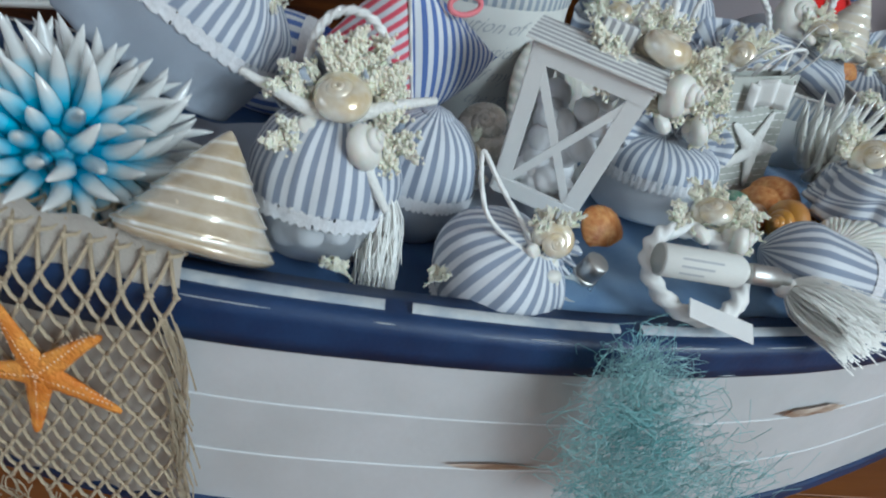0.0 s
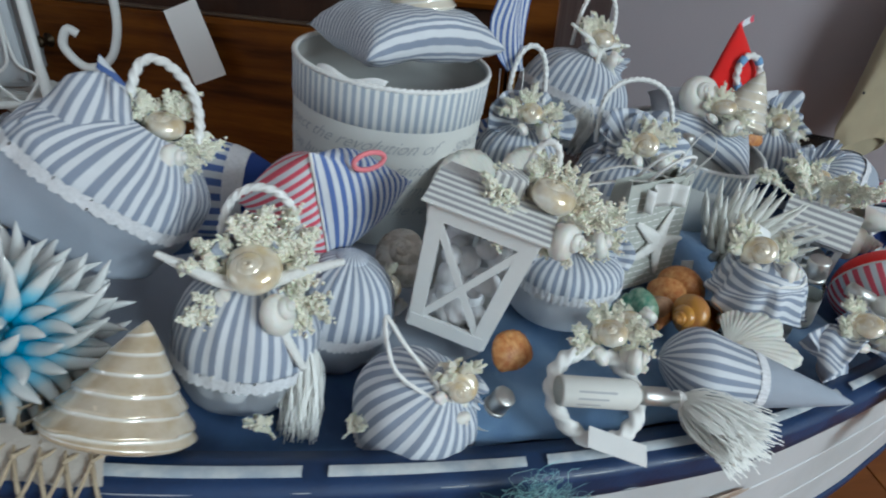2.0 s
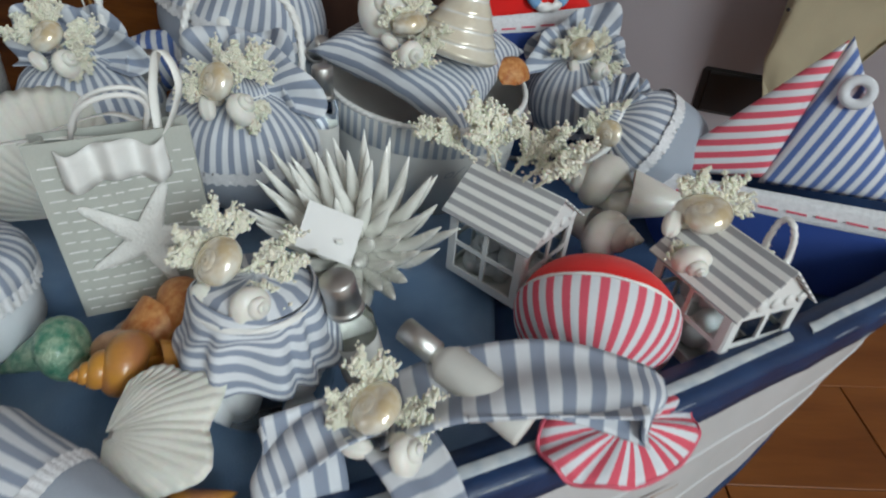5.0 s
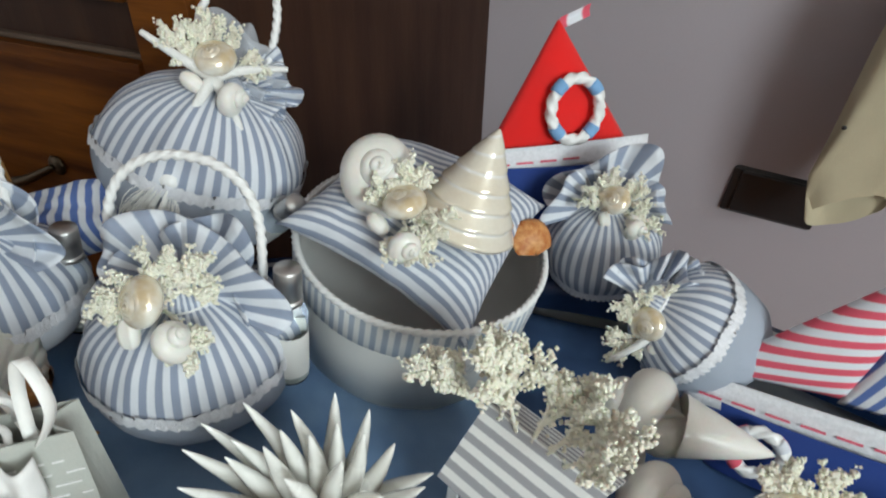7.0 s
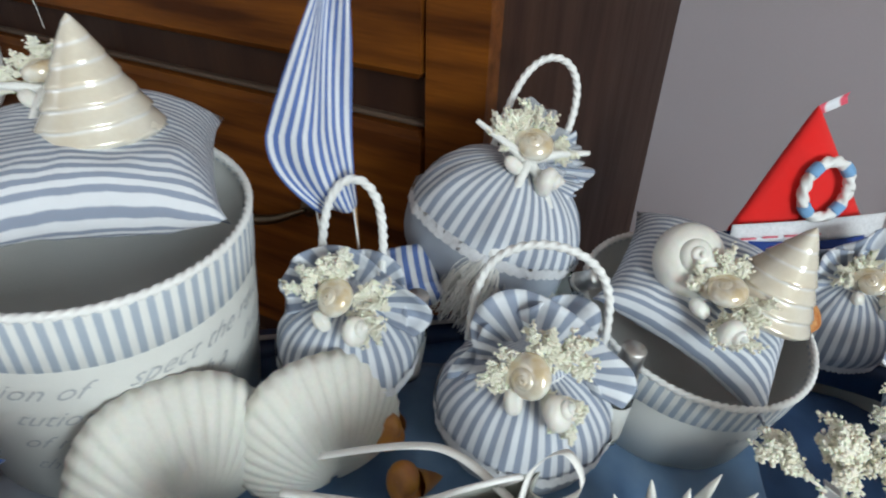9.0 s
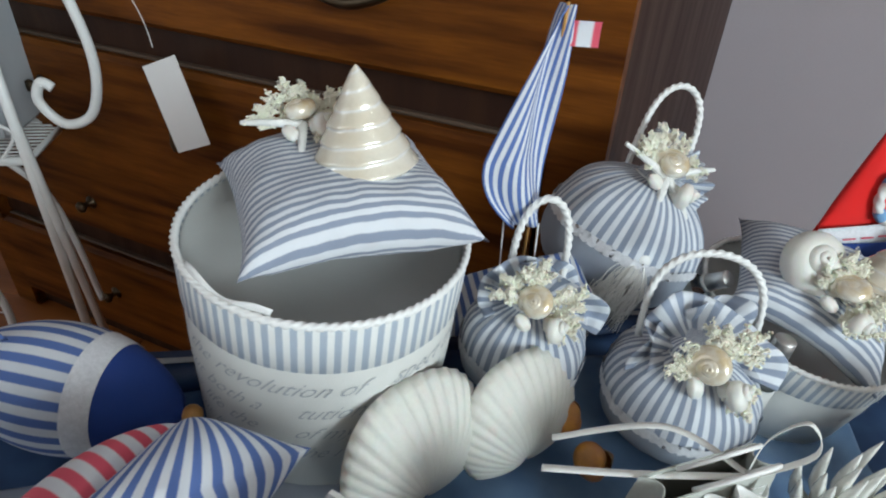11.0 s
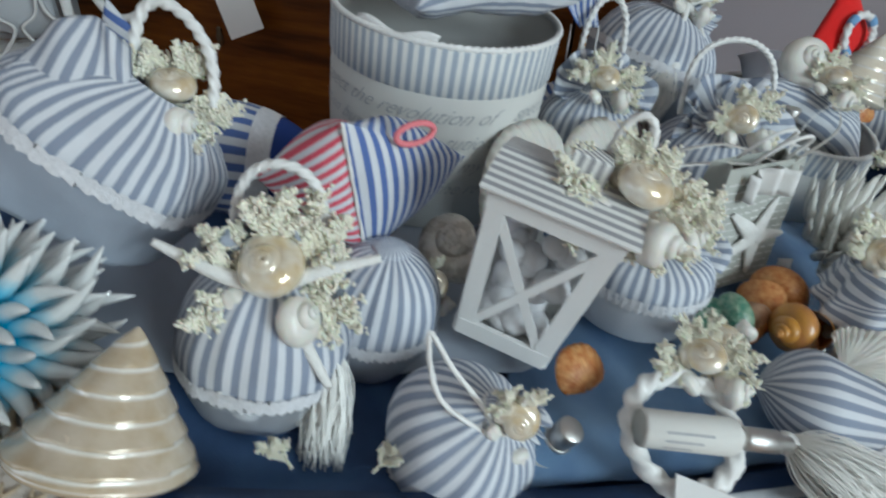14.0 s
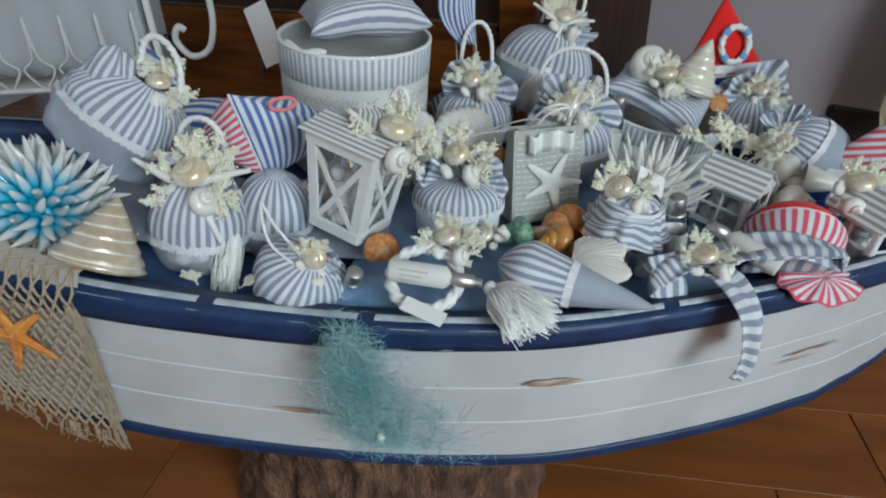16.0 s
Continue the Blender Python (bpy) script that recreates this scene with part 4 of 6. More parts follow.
fishing_net()


def orange_starfish():
    m = Matrix.Translation((-0.205, 0.258, 0.864)) @ pose(0, 0, 0, 86, 0, 0) @ pose(0, 0, 0, 0, 0, 95) @ Matrix.Scale(0.84, 4)
    ob = thing("starfish", m, "dried orange starfish hanging on the net", "starfish")
    part("body", mesh(star(0.058, 0.17, 0.13, 0.10, 4), M["starfish"]), ob)
    pts = []
    rnd = random.Random(4)
    for k in range(5):
        a = k * TAU / 5 + 0.3
        for i in range(16):
            d = 0.052 * (i + 0.5) / 16
            for w in (-1, 0, 1):
                ww = w * 0.0085 * (1.1 - 0.85 * i / 16) * rnd.uniform(0.7, 1)
                z = 0.0076 * (1.15 - 0.8 * i / 16) * (1 if w == 0 else 0.72)
                pts.append((d * math.cos(a) - ww * math.sin(a), d * math.sin(a) + ww * math.cos(a), z))
    part("bumps", mesh(knobs(pts, 0.0009, rnd), M["dots"], weld=False), ob, label="pale bumps along the arms")


orange_starfish()


def tangle():
    ob = thing("turquoise_fibre", Matrix.Translation((0.143, 0.298, 0.875)), "tangle of turquoise fishing fibre hanging from the rim", "decorative fibre")
    rnd = random.Random(12)

    def inside():
        t = rnd.random() ** 0.8
        z = 0.012 - 0.155 * t
        spread = 0.010 + 0.036 * math.sin(min(1, t * 1.15) * math.pi * 0.62)
        x = rnd.gauss(0, 0.55) * spread + 0.022 * t
        if t > 0.5 and rnd.random() < 0.35:
            x += rnd.uniform(0.0, 0.075)
        return Vector((x, -0.010 - rnd.random() * (0.010 + 0.022 * math.sin(t * math.pi)) - 0.004 * x, z))
    bright, pale = [], []
    for k in range(1900):
        p = inside()
        d = Vector((rnd.gauss(0, 1), rnd.gauss(0, 0.25), rnd.gauss(0, 1))).normalized()
        L = rnd.uniform(0.010, 0.032)
        c = Vector((rnd.gauss(0, 1), rnd.gauss(0, 0.3), rnd.gauss(0, 1))) * 0.010
        q = p + d * L
        q.y = min(q.y, -0.006)
        (bright if k % 4 else pale).append(tube(bend(p, (p + q) / 2 + c, q, n=6), rnd.uniform(0.00012, 0.00028), 3))
    part("fibre_tangle", mesh(join(*bright), M["teal"], weld=False), ob, label="fine turquoise fibres")["kind"] = "stuff"
    part("pale_fibre_tangle", mesh(join(*pale), M["teal_pale"], weld=False), ob, label="pale dusty fibres")["kind"] = "stuff"
    part("bead", mesh(ball(0.004, 12, (1, 1, 1), (0.03, -0.034, -0.112)), M["shell"]), ob, label="small white shell")


tangle()

# ---- boxes, pillows ----
BT = 6.5      # the boat lies a little bow-down


def up_to(n):
    return Vector(n).normalized().to_track_quat("Z", "Y").to_matrix().to_4x4()


def hat_box(m, r, h, band, label, words, deep=0.045):
    ob = thing("round_box", m, label, "gift box")
    prof = [(r * 0.955, 0), (r * 0.985, h * 0.5), (r * 0.99, h - band)]
    part("wall", mesh(lathe([(0, 0)] + prof + [(r * 0.985, h), (r * 0.965, h), (r * 0.955, h - band), (r * 0.93, 0.004), (0, 0.004)], 96), M["paper"]), ob, label="printed paper side")
    part("lining", mesh(lathe([(0, h - deep), (r * 0.935, h - deep), (r * 0.952, h - 0.002)], 96), M["lining"]), ob, label="grey cloth lining")
    part("striped_band", mesh(lathe([(r * 0.99, h - band), (r, h - band + 0.001), (r * 1.005, h - 0.001), (r * 0.99, h)], 192, 74), M["stripe_paper"]), ob, label="grey striped paper band")
    part("inner_band", mesh(lathe([(r * 0.951, h - band * 0.5), (r * 0.958, h - 0.001)], 192, 74), M["stripe_paper"]), ob, label="striped lining edge")
    part("cord_edge", mesh(rope([(r * 0.985 * math.cos(a), r * 0.985 * math.sin(a), h + 0.0005) for a in [i / 460 * TAU for i in range(460)]], 0.0027, True), M["cord"]), ob, label="twisted white cord edging")
    for text, a0, z, size in words:
        vs, fs, us = writing(text, size * 1.12, None, 0.75)
        out = []
        for x, y, _ in vs:
            a = a0 + x / r
            q = z + y
            rr = r * (0.955 + 0.06 * q / h if q < h / 2 else 0.985 + 0.005 * (q - h / 2) / (h / 2 - band)) + 0.0009
            out.append((rr * math.cos(a), rr * math.sin(a), z + y))
        part("writing", mesh((out, fs, us), M["ink"], False, False), ob, label="grey italic script")
    return ob


bn = up_to((0.10, -0.06, 1))
hb = hat_box(Matrix.Translation(Vector((0.0445, 0.708, 1.070)) - bn.to_3x3() @ Vector((0, 0, 0.180))) @ bn @ pose(0, 0, 0, 0, 0, -38), 0.108, 0.180, 0.042,
             "large round gift box, striped band, script print, no lid",
             [(w, a, z, s) for z, s, row in ((0.114, 0.0185, (("spect the revolution of", -2.35), ("spect the revolution of", -0.35))),
                                             (0.090, 0.0175, (("tution but both a", -2.75), ("tution but both a", -1.25), ("but both a", -0.05))),
                                             (0.066, 0.0175, (("of my life the", -2.65), ("of my life the", -1.42), ("of my life", -0.35))),
                                             (0.042, 0.0165, (("but both a", -2.5), ("the revolution", -1.4)))) for w, a in row], 0.030)
fl = part("paper_flap", mesh(surf(lambda u, v: ((0.1035 - 0.004 * v + 0.006 * math.sin(v * 3)) * math.cos(-2.75 + 0.75 * u), (0.1035 - 0.004 * v) * math.sin(-2.75 + 0.75 * u), 0.186 - 0.026 * v * (1 - 0.5 * u) + 0.003 * math.sin(u * 9)), 20, 6), M["card"]), hb, label="torn cream paper flap over the edge")
solid(fl, 0.0008)
bn2 = up_to((0.17, -0.13, 1))
hat_box(Matrix.Translation(Vector((0.499, 0.862, 0.930)) - bn2.to_3x3() @ Vector((0, 0, 0.104))) @ bn2, 0.106, 0.104, 0.030,
        "low round gift box with grey striped band and cord edge", [("of my life the", -1.75, 0.052, 0.016), ("but both a", -1.1, 0.034, 0.015)], 0.045)


def pillow(m, w, d, h, label, stripes, across=False, seed=0.0, twist=0.0):
    ob = thing("pillow", m, label, "pillow", "small striped pillows")
    part("cover", mesh(pillow_geo(w, d, h, 30, stripes, 0.012, seed, across, twist), M["stripe_grey"]), ob, label="grey and white striped cotton")
    return ob


p1 = pillow(Matrix.Translation((0.057, 0.712, 1.104)) @ pose(0, 0, 0, 2, 1, 27), 0.166, 0.160, 0.054, "small grey striped pillow lying on the round box", 23, True, 1.0)
deco(p1, (-0.040, 0.030, 0.024), (-0.2, -0.5, 1), 0.85, 4, 2, 4, shell=(0.022, 0.734, 1.150))
p2x = Vector((0.90, -0.29, -0.32)).normalized()
p2z = p2x.cross(Vector((0.36, 0.92, 0.16))).normalized()
p2 = pillow(Matrix.Translation((0.499, 0.850, 0.960)) @ Matrix((p2x, p2z.cross(p2x), p2z)).transposed().to_4x4(), 0.166, 0.158, 0.048, "small grey striped pillow tipped into the low box", 20, True, 3.0, 0.012)
deco(p2, (-0.045, -0.040, 0.022), (-0.1, -0.6, 1), 1.0, 2, 0, 4, True, shell=(0.489, 0.785, 1.000))


def trochus(m, r, h, label, white=False):
    ob = new("trochus_shell", mesh(cone_shell(r, h), M["trochus_white" if white else "trochus"]))
    ob.matrix_world = m
    return tagged(ob, label, "seashell", "large seashells")


trochus(Matrix.Translation((0.074, 0.713, 1.121)) @ pose(0, 0, 0, -6, -3, 20), 0.036, 0.070, "tall pearly cone shell standing on a striped pillow", True)
trochus(Matrix.Translation((0.530, 0.820, 0.968)) @ pose(0, 0, 0, -4, 20, 14), 0.040, 0.078, "pearly cone shell lying on the tipped pillow", True)
trochus(Matrix.Translation((-0.133, 0.314, 0.917)) @ up_to((0.2, 0.55, 0.78)), 0.047, 0.074, "large golden banded cone shell on the net")


def coil(m, r, label, material="pearl", spire=1.5, turns=3.2):
    ob = new("spiral_shell", mesh(whorl(r * 0.47, turns, 0.115, spire, ratio=1.02, n=24, per=30), M[material]))
    ob.matrix_world = m
    return tagged(ob, label, "seashell", "large seashells")


coil(Matrix.Translation((0.472, 0.838, 1.000)) @ up_to((0.0, -0.62, 0.50)), 0.047, "round white coiled sea snail shell on a pillow", "shell", 1.45)
coil(Matrix.Translation((0.056, 0.525, 0.926)) @ up_to((-0.15, -0.7, 0.75)), 0.041, "large pearly turban shell between the sachets", "turban", 1.5)


def scallop(m, r, label, material="scallop", group="scallop shells", ribs=24, ruffle=0.0):
    ob = new("scallop_shell", mesh(fan_shell(r, ribs, 0.22 if not ruffle else 0.12, ruffle), M[material]))
    solid(ob, 0.0018)
    ob.matrix_world = m
    return tagged(ob, label, "seashell", group)


scallop(Matrix.Translation((0.134, 0.620, 0.882)) @ pose(0, 0, 0, 76, 0, 46), 0.112, "large white ribbed scallop shell leaning upright")
scallop(Matrix.Translation((0.214, 0.673, 0.873)) @ pose(0, 0, 0, 74, 0, 42), 0.106, "white ribbed scallop shell leaning beside another")
scallop(Matrix.Translation((0.150, 0.408, 0.884)) @ pose(0, 0, 0, 48, 0, 30), 0.034, "small orange ribbed scallop shell on blue cloth", "scallop_orange", "scallop shells", 15)
scallop(Matrix.Translation((0.592, 0.852, 0.925)) @ pose(0, 0, 0, 55, 0, 30), 0.030, "small orange cockle shell hanging on the box edge", "scallop_orange")
scallop(Matrix.Translation((0.358, 0.448, 0.872)) @ pose(0, 0, 0, 8, 20, -84), 0.064, "pale frilled scallop shell behind the cornet", "scallop", "scallop shells", 24, 0.14)

# ---- sachets ----
sachet(Matrix.Translation((0.202, 0.757, 0.886)) @ pose(0, 0, 0, 2, 4, 4), 0.058, 0.100, "small blue-grey striped sachet with cord handle and shells", 0.53, "muslin", "stripe_grey", 34, 0.30, 0.056, 1.3, 0.090, 0.3, (0, -1, 0.6), 0.95, span=0.40, shell=(0.212, 0.713, 1.005), hlean=0.15)
sachet(Matrix.Translation((0.348, 0.742, 0.862)) @ pose(0, 0, 0, 2, 3, 2), 0.069, 0.100, "round grey striped sachet with cord handle and shells", 0.54, "grey_cloth", "stripe_grey", 42, 0.34, 0.066, 1.3, 0.078, 0.8, (0, -1, 0.75), 1.1, span=0.72, belly=0.45, shell=(0.354, 0.690, 0.979), hlean=0.3)
s3 = sachet(Matrix.Translation((0.283, 0.894, 0.906)) @ pose(0, 0, 0, -2, 20, 8), 0.084, 0.144, "large round striped sachet with rope handle and starfish", 0.58, "grey_cloth", "stripe_grey", 44, 0.22, 0.066, 1.8, 0.086, 1.3, (0.1, -1, 0.7), 1.1, 4, 3, span=0.36, spread=(-50, 60), shell=(0.341, 0.875, 1.064), hlean=0.35)
solid(part("tulle_collar", mesh(fan(0.004, 0.052, -35, 120, 4.0, 1, 9), M["tulle"]), s3, facing((0, 0.006, 0.152), (0.1, -1, 0.7)), "grey tulle gathered behind the bow"), 0.0008)
tassel(s3, (-0.01, -0.075, 0.085), (-0.022, -0.085, 0.02), 0.018, "cord", 3)
s4 = sachet(Matrix.Translation((-0.080, 0.408, 0.868)) @ pose(0, 0, 0, -6, 10, 0), 0.055, 0.112, "striped sachet over clear pebble cup with tassel", 0.46, "tulle", "stripe_grey", 34, 0.30, 0.044, 1.1, 0.062, 1.9, (0.05, -1, 0.45), 1.35, 4, 6, "grey_cloth", span=0.5, belly=0.28, shell=(-0.056, 0.384, 0.986))
tassel(s4, (0.045, -0.012, 0.062), (0.052, -0.045, 0.000), 0.011, "cord", 5)
rnd = random.Random(31)
for k in range(34):
    a, q = rnd.uniform(0, TAU), 0.036 * math.sqrt(rnd.random())
    part("pebble", mesh(ball(rnd.uniform(0.0095, 0.0125), 12, (1, 0.9, 0.85)), M["pebble"]), s4, Matrix.Translation((q * math.cos(a), q * math.sin(a), rnd.uniform(0.010, 0.032))))


def big_pouch():
    """A flat-bottomed cloth bag, gathered to one side at the top, with a standing flap."""
    zed = Vector((0.58, 0.22, 0.78)).normalized()
    way = zed.cross(Vector((0.70, -0.12, -0.70))).normalized()
    m = Matrix.Translation((-0.222, 0.474, 0.972)) @ Matrix((way.cross(zed), way, zed)).transposed().to_4x4()
    ob = thing("sachet", m, "big tilted sachet, grey base, striped top, rope handle", "scented sachet", "striped sachets in the boat")
    h = 0.118

    def size_at(v):
        if v < 0.06:
            return 0.072 * math.sqrt(max(0.0, v / 0.06)) + 0.001, 0.046 * math.sqrt(max(0.0, v / 0.06)) + 0.001, 0.0
        w = (v - 0.06) / 0.94
        k = max(0.0, w - 0.42) / 0.58
        return 0.072 + 0.008 * min(1, w / 0.42) - 0.056 * k ** 2.4, 0.046 + 0.010 * min(1, w / 0.42) - 0.038 * k ** 2.0, 0.012 * k ** 1.6

    def shape(u, v):
        a = u * TAU
        sa, sb, off = size_at(v)
        c, s = math.cos(a), math.sin(a)
        f = 1 + 0.10 * noise.noise((c * 1.6, s * 1.6, v * 3)) + 0.045 * noise.noise((c * 5, s * 5, v * 6)) + 0.05 * max(0, v - 0.6) * pleat(u, 11, 2.0)
        return off + sa * f * math.copysign(abs(c) ** 0.85, c), sb * f * math.copysign(abs(s) ** 0.85, s), h * v
    part("base_cloth", mesh(surf(lambda u, v: shape(u, v * 0.50), 72, 16), M["grey_cloth"]), ob, label="plain grey lower cloth")
    part("upper_cloth", mesh(surf(lambda u, v: shape(u, 0.50 + v * 0.50), 144, 20, (46, 1)), M["stripe_grey"]), ob, label="striped gathered cloth")
    q = [shape(i / 240, 0.50) for i in range(241)]
    vs = []
    for bx, by, bz in lace_band(1.0, 0.0)[0]:
        p = q[int(math.atan2(by, bx) / TAU % 1 * 240)]
        vs.append((p[0] * 1.02, p[1] * 1.025, p[2] + bz))
    part("lace_trim", mesh((vs, *lace_band(1.0, 0.0)[1:]), M["lace"]), ob, label="white lace ribbon")
    def flap(u, v):
        wide = 0.050 * (1 - v) + 0.040
        bow = math.sin(u * math.pi)
        return (-0.014 - 0.022 * v + (u - 0.5) * wide, -0.034 - 0.012 * bow * (1 - 0.4 * v) + 0.030 * v + 0.006 * math.sin(u * 9 + v * 4) * v, h * 0.64 + 0.012 * u + 0.052 * v - 0.012 * v * (2 * u - 1) ** 2)
    solid(part("flap", mesh(surf(flap, 40, 16, (7, 1)), M["stripe_grey"]), ob, label="standing striped flap"), 0.003)
    part("handle", mesh(rope(arc((-0.014, 0.014, h * 0.96), (0.050, 0.004, h * 0.94), 0.056, 130, (-0.42, 0.12, 0.90)), 0.0036), M["cord"]), ob, label="twisted white cord handle")
    deco(ob, (0.056, -0.022, h * 0.96), (0.0, -0.8, 0.7), 1.05, 3, 0, 4, shell=(-0.135, 0.490, 1.060))


big_pouch()
sachet(Matrix.Translation((0.668, 0.946, 0.838)) @ pose(0, 0, 0, 3, -2, 0), 0.057, 0.092, "round blue-grey striped sachet with shells and coral", 0.30, "muslin", "stripe_grey", 36, 0.30, 0.068, 1.2, 0.0, 3.1, (0, -1, 0.7), 0.95, lean=0.6, shell=(0.668, 0.912, 0.941))
sachet(Matrix.Translation((0.776, 0.832, 0.842)) @ pose(0, 0, 0, 4, -58, -8), 0.054, 0.105, "tipped sachet, grey base, fringed striped top", 0.62, "grey_cloth", "stripe_grey", 32, 0.34, 0.055, 0.8, 0.0, 3.7, (0.5, -1, 0.4), 0.95, 3, 3, lean=0.3, spread=(-20, 100), shell=(0.688, 0.806, 0.892))
sachet(Matrix.Translation((-0.014, 0.462, 0.850)) @ pose(0, 0, 0, 0, 12, 0), 0.046, 0.116, "slim sachet, grey base, striped lace-trimmed top", 0.52, "grey_cloth", "stripe_grey", 26, 0.20, 0.0, 1.0, 0.0, 4.2, (0.9, -1, 0.2), 0.8, 1, 2, name="slim_sachet", shell=(0.044, 0.468, 0.918))
s9 = sachet(Matrix.Translation((0.040, 0.377, 0.843)) @ pose(0, 0, 0, 10, 34, 0), 0.052, 0.084, "grey striped open pouch with cord and pearl shell", 0.22, "grey_cloth", "stripe_grey", 28, 0.26, 0.030, 0.5, 0.0, 5.1, (0.5, -1, 0.5), 0.85, 0, 2, name="striped_pouch", spread=(-30, 60), shell=(0.096, 0.344, 0.915))
part("handle", mesh(rope(bend((-0.006, -0.010, 0.084), (-0.050, -0.004, 0.100), (-0.074, 0.004, 0.108), (-0.046, -0.012, 0.082), (-0.004, -0.018, 0.080), n=60), 0.0016), M["cord"]), s9, label="twisted white cord handle")


# ---- lantern, houses, jar, urn, gift bag ----
def x_panel(w0, w1, h, bar):
    """A framed side, wider at the top, crossed by two bars; lies in xz, facing -y."""
    def q(x, z):
        k = (w0 + (w1 - w0) * z / h) / 2
        return x * k, 0, z
    bars = [(q(-1, 0), q(1, 0), 1.5), (q(-1, h), q(1, h), 1.5), (q(-1, 0), q(-1, h), 1.4), (q(1, 0), q(1, h), 1.4), (q(-1, 0), q(1, h), 0.75), (q(1, 0), q(-1, h), 0.75)]
    out = []
    for k, (a, b, s) in enumerate(bars):
        a, b = Vector(a), Vector(b)
        d = (b - a).normalized()
        n = Vector((-d.z, 0, d.x)) * bar * s / 2
        inner = Vector((0, 0, 0))
        t = Vector((0, 0.0022 - 0.0003 * k, 0))
        if k < 4:
            c = Vector((0, 0, h / 2))
            sh = n if (c - a).dot(n) > 0 else -n
            a, b = a + sh, b + sh
        vs = [tuple(p + s2 + o) for o in (-t, t) for p, s2 in ((a, -n), (b, -n), (b, n), (a, n))]
        fs = [(0, 1, 2, 3), (7, 6, 5, 4), (0, 4, 5, 1), (1, 5, 6, 2), (2, 6, 7, 3), (3, 7, 4, 0)]
        out.append((vs, fs, [(0, 0)] * 8))
    return join(*out)


def pebbles(owner, w, d, h, n, r, seed, z0=0.0):
    rnd = random.Random(seed)
    data = [mesh(ball(r * s, 12, (1, 0.92, 0.85)), M["pebble"]) for s in (0.85, 1, 1.12)]
    for k in range(n):
        part("pebble", rnd.choice(data), owner, pose(rnd.uniform(-w, w), rnd.uniform(-d, d), z0 + h * (k + 0.5) / n, rnd.uniform(0, 90), rnd.uniform(0, 90), 0))


def lantern():
    m = Matrix.Translation((0.097, 0.455, 0.905)) @ pose(0, 0, 0, -5, 13, -19)
    ob = thing("paper_lantern", m, "white lantern-shaped box of pebbles with striped roof", "lantern box")
    w0, w1, h = 0.066, 0.086, 0.116
    lean = math.degrees(math.atan2((w1 - w0) / 2, h))
    for k in range(4):
        part("side_frame", mesh(x_panel(w0, w1, h, 0.0085), M["paint"], False, False), ob, pose(0, 0, 0, 0, 0, 90 * k) @ pose(0, -w0 / 2, 0, lean, 0, 0), "white crossed frame")
    part("base", mesh(box(w0, w0, 0.004, (0, 0, -0.002), 0.001), M["paint"], False), ob)
    ap = 0.010
    e = w1 / 2 + 0.007
    for k in range(2):
        rf = part("roof_panel", mesh(surf(lambda u, v: ((2 * u - 1) * e, -e * (1 - v), h + 0.001 + ap * v), 4, 6), M["stripe_roof"], False), ob, pose(0, 0, 0, 0, 0, 180 * k), "striped card roof panel")
        rf.data.uv_layers[0].data.foreach_set("uv", np.array([c for l in rf.data.loops for c in (rf.data.vertices[l.vertex_index].co.y * 120 + 0.3, 0)], dtype=np.float32))
        solid(rf, 0.0015)
        tri = [(w1 / 2 - 0.001 + o, y, z) for o in (-0.001, 0.001) for y, z in ((-w1 / 2, h), (w1 / 2, h), (0, h + ap * 0.86))]
        part("gable", mesh((tri, [(2, 1, 0), (3, 4, 5), (0, 1, 4, 3), (1, 2, 5, 4), (2, 0, 3, 5)], [(0, 0)] * 6), M["paint"], False, False), ob, pose(0, 0, 0, 0, 0, 180 * k), "white gable end")
    ch = part("chimney", mesh(box(0.026, 0.024, 0.020, (0.006, 0.006, h + ap * 0.72), 0.001), M["stripe_roof"], False), ob, label="striped card chimney")
    ch.data.uv_layers[0].data.foreach_set("uv", np.array([c for l in ch.data.loops for c in ((ch.data.vertices[l.vertex_index].co.x + ch.data.vertices[l.vertex_index].co.y) * 150, 0)], dtype=np.float32))
    part("loop", mesh(rope(arc((0.014, 0.02, h + ap), (0.038, 0.02, h + ap), 0.046, 30), 0.0026), M["cord"]), ob, label="cord loop")
    pebbles(ob, 0.020, 0.020, 0.070, 36, 0.0120, 7, 0.010)
    deco(ob, (0.034, -0.026, h + 0.016), (0.15, -0.75, 0.8), 1.3, 5, 0, 5, shell=(0.163, 0.430, 1.032))


lantern()


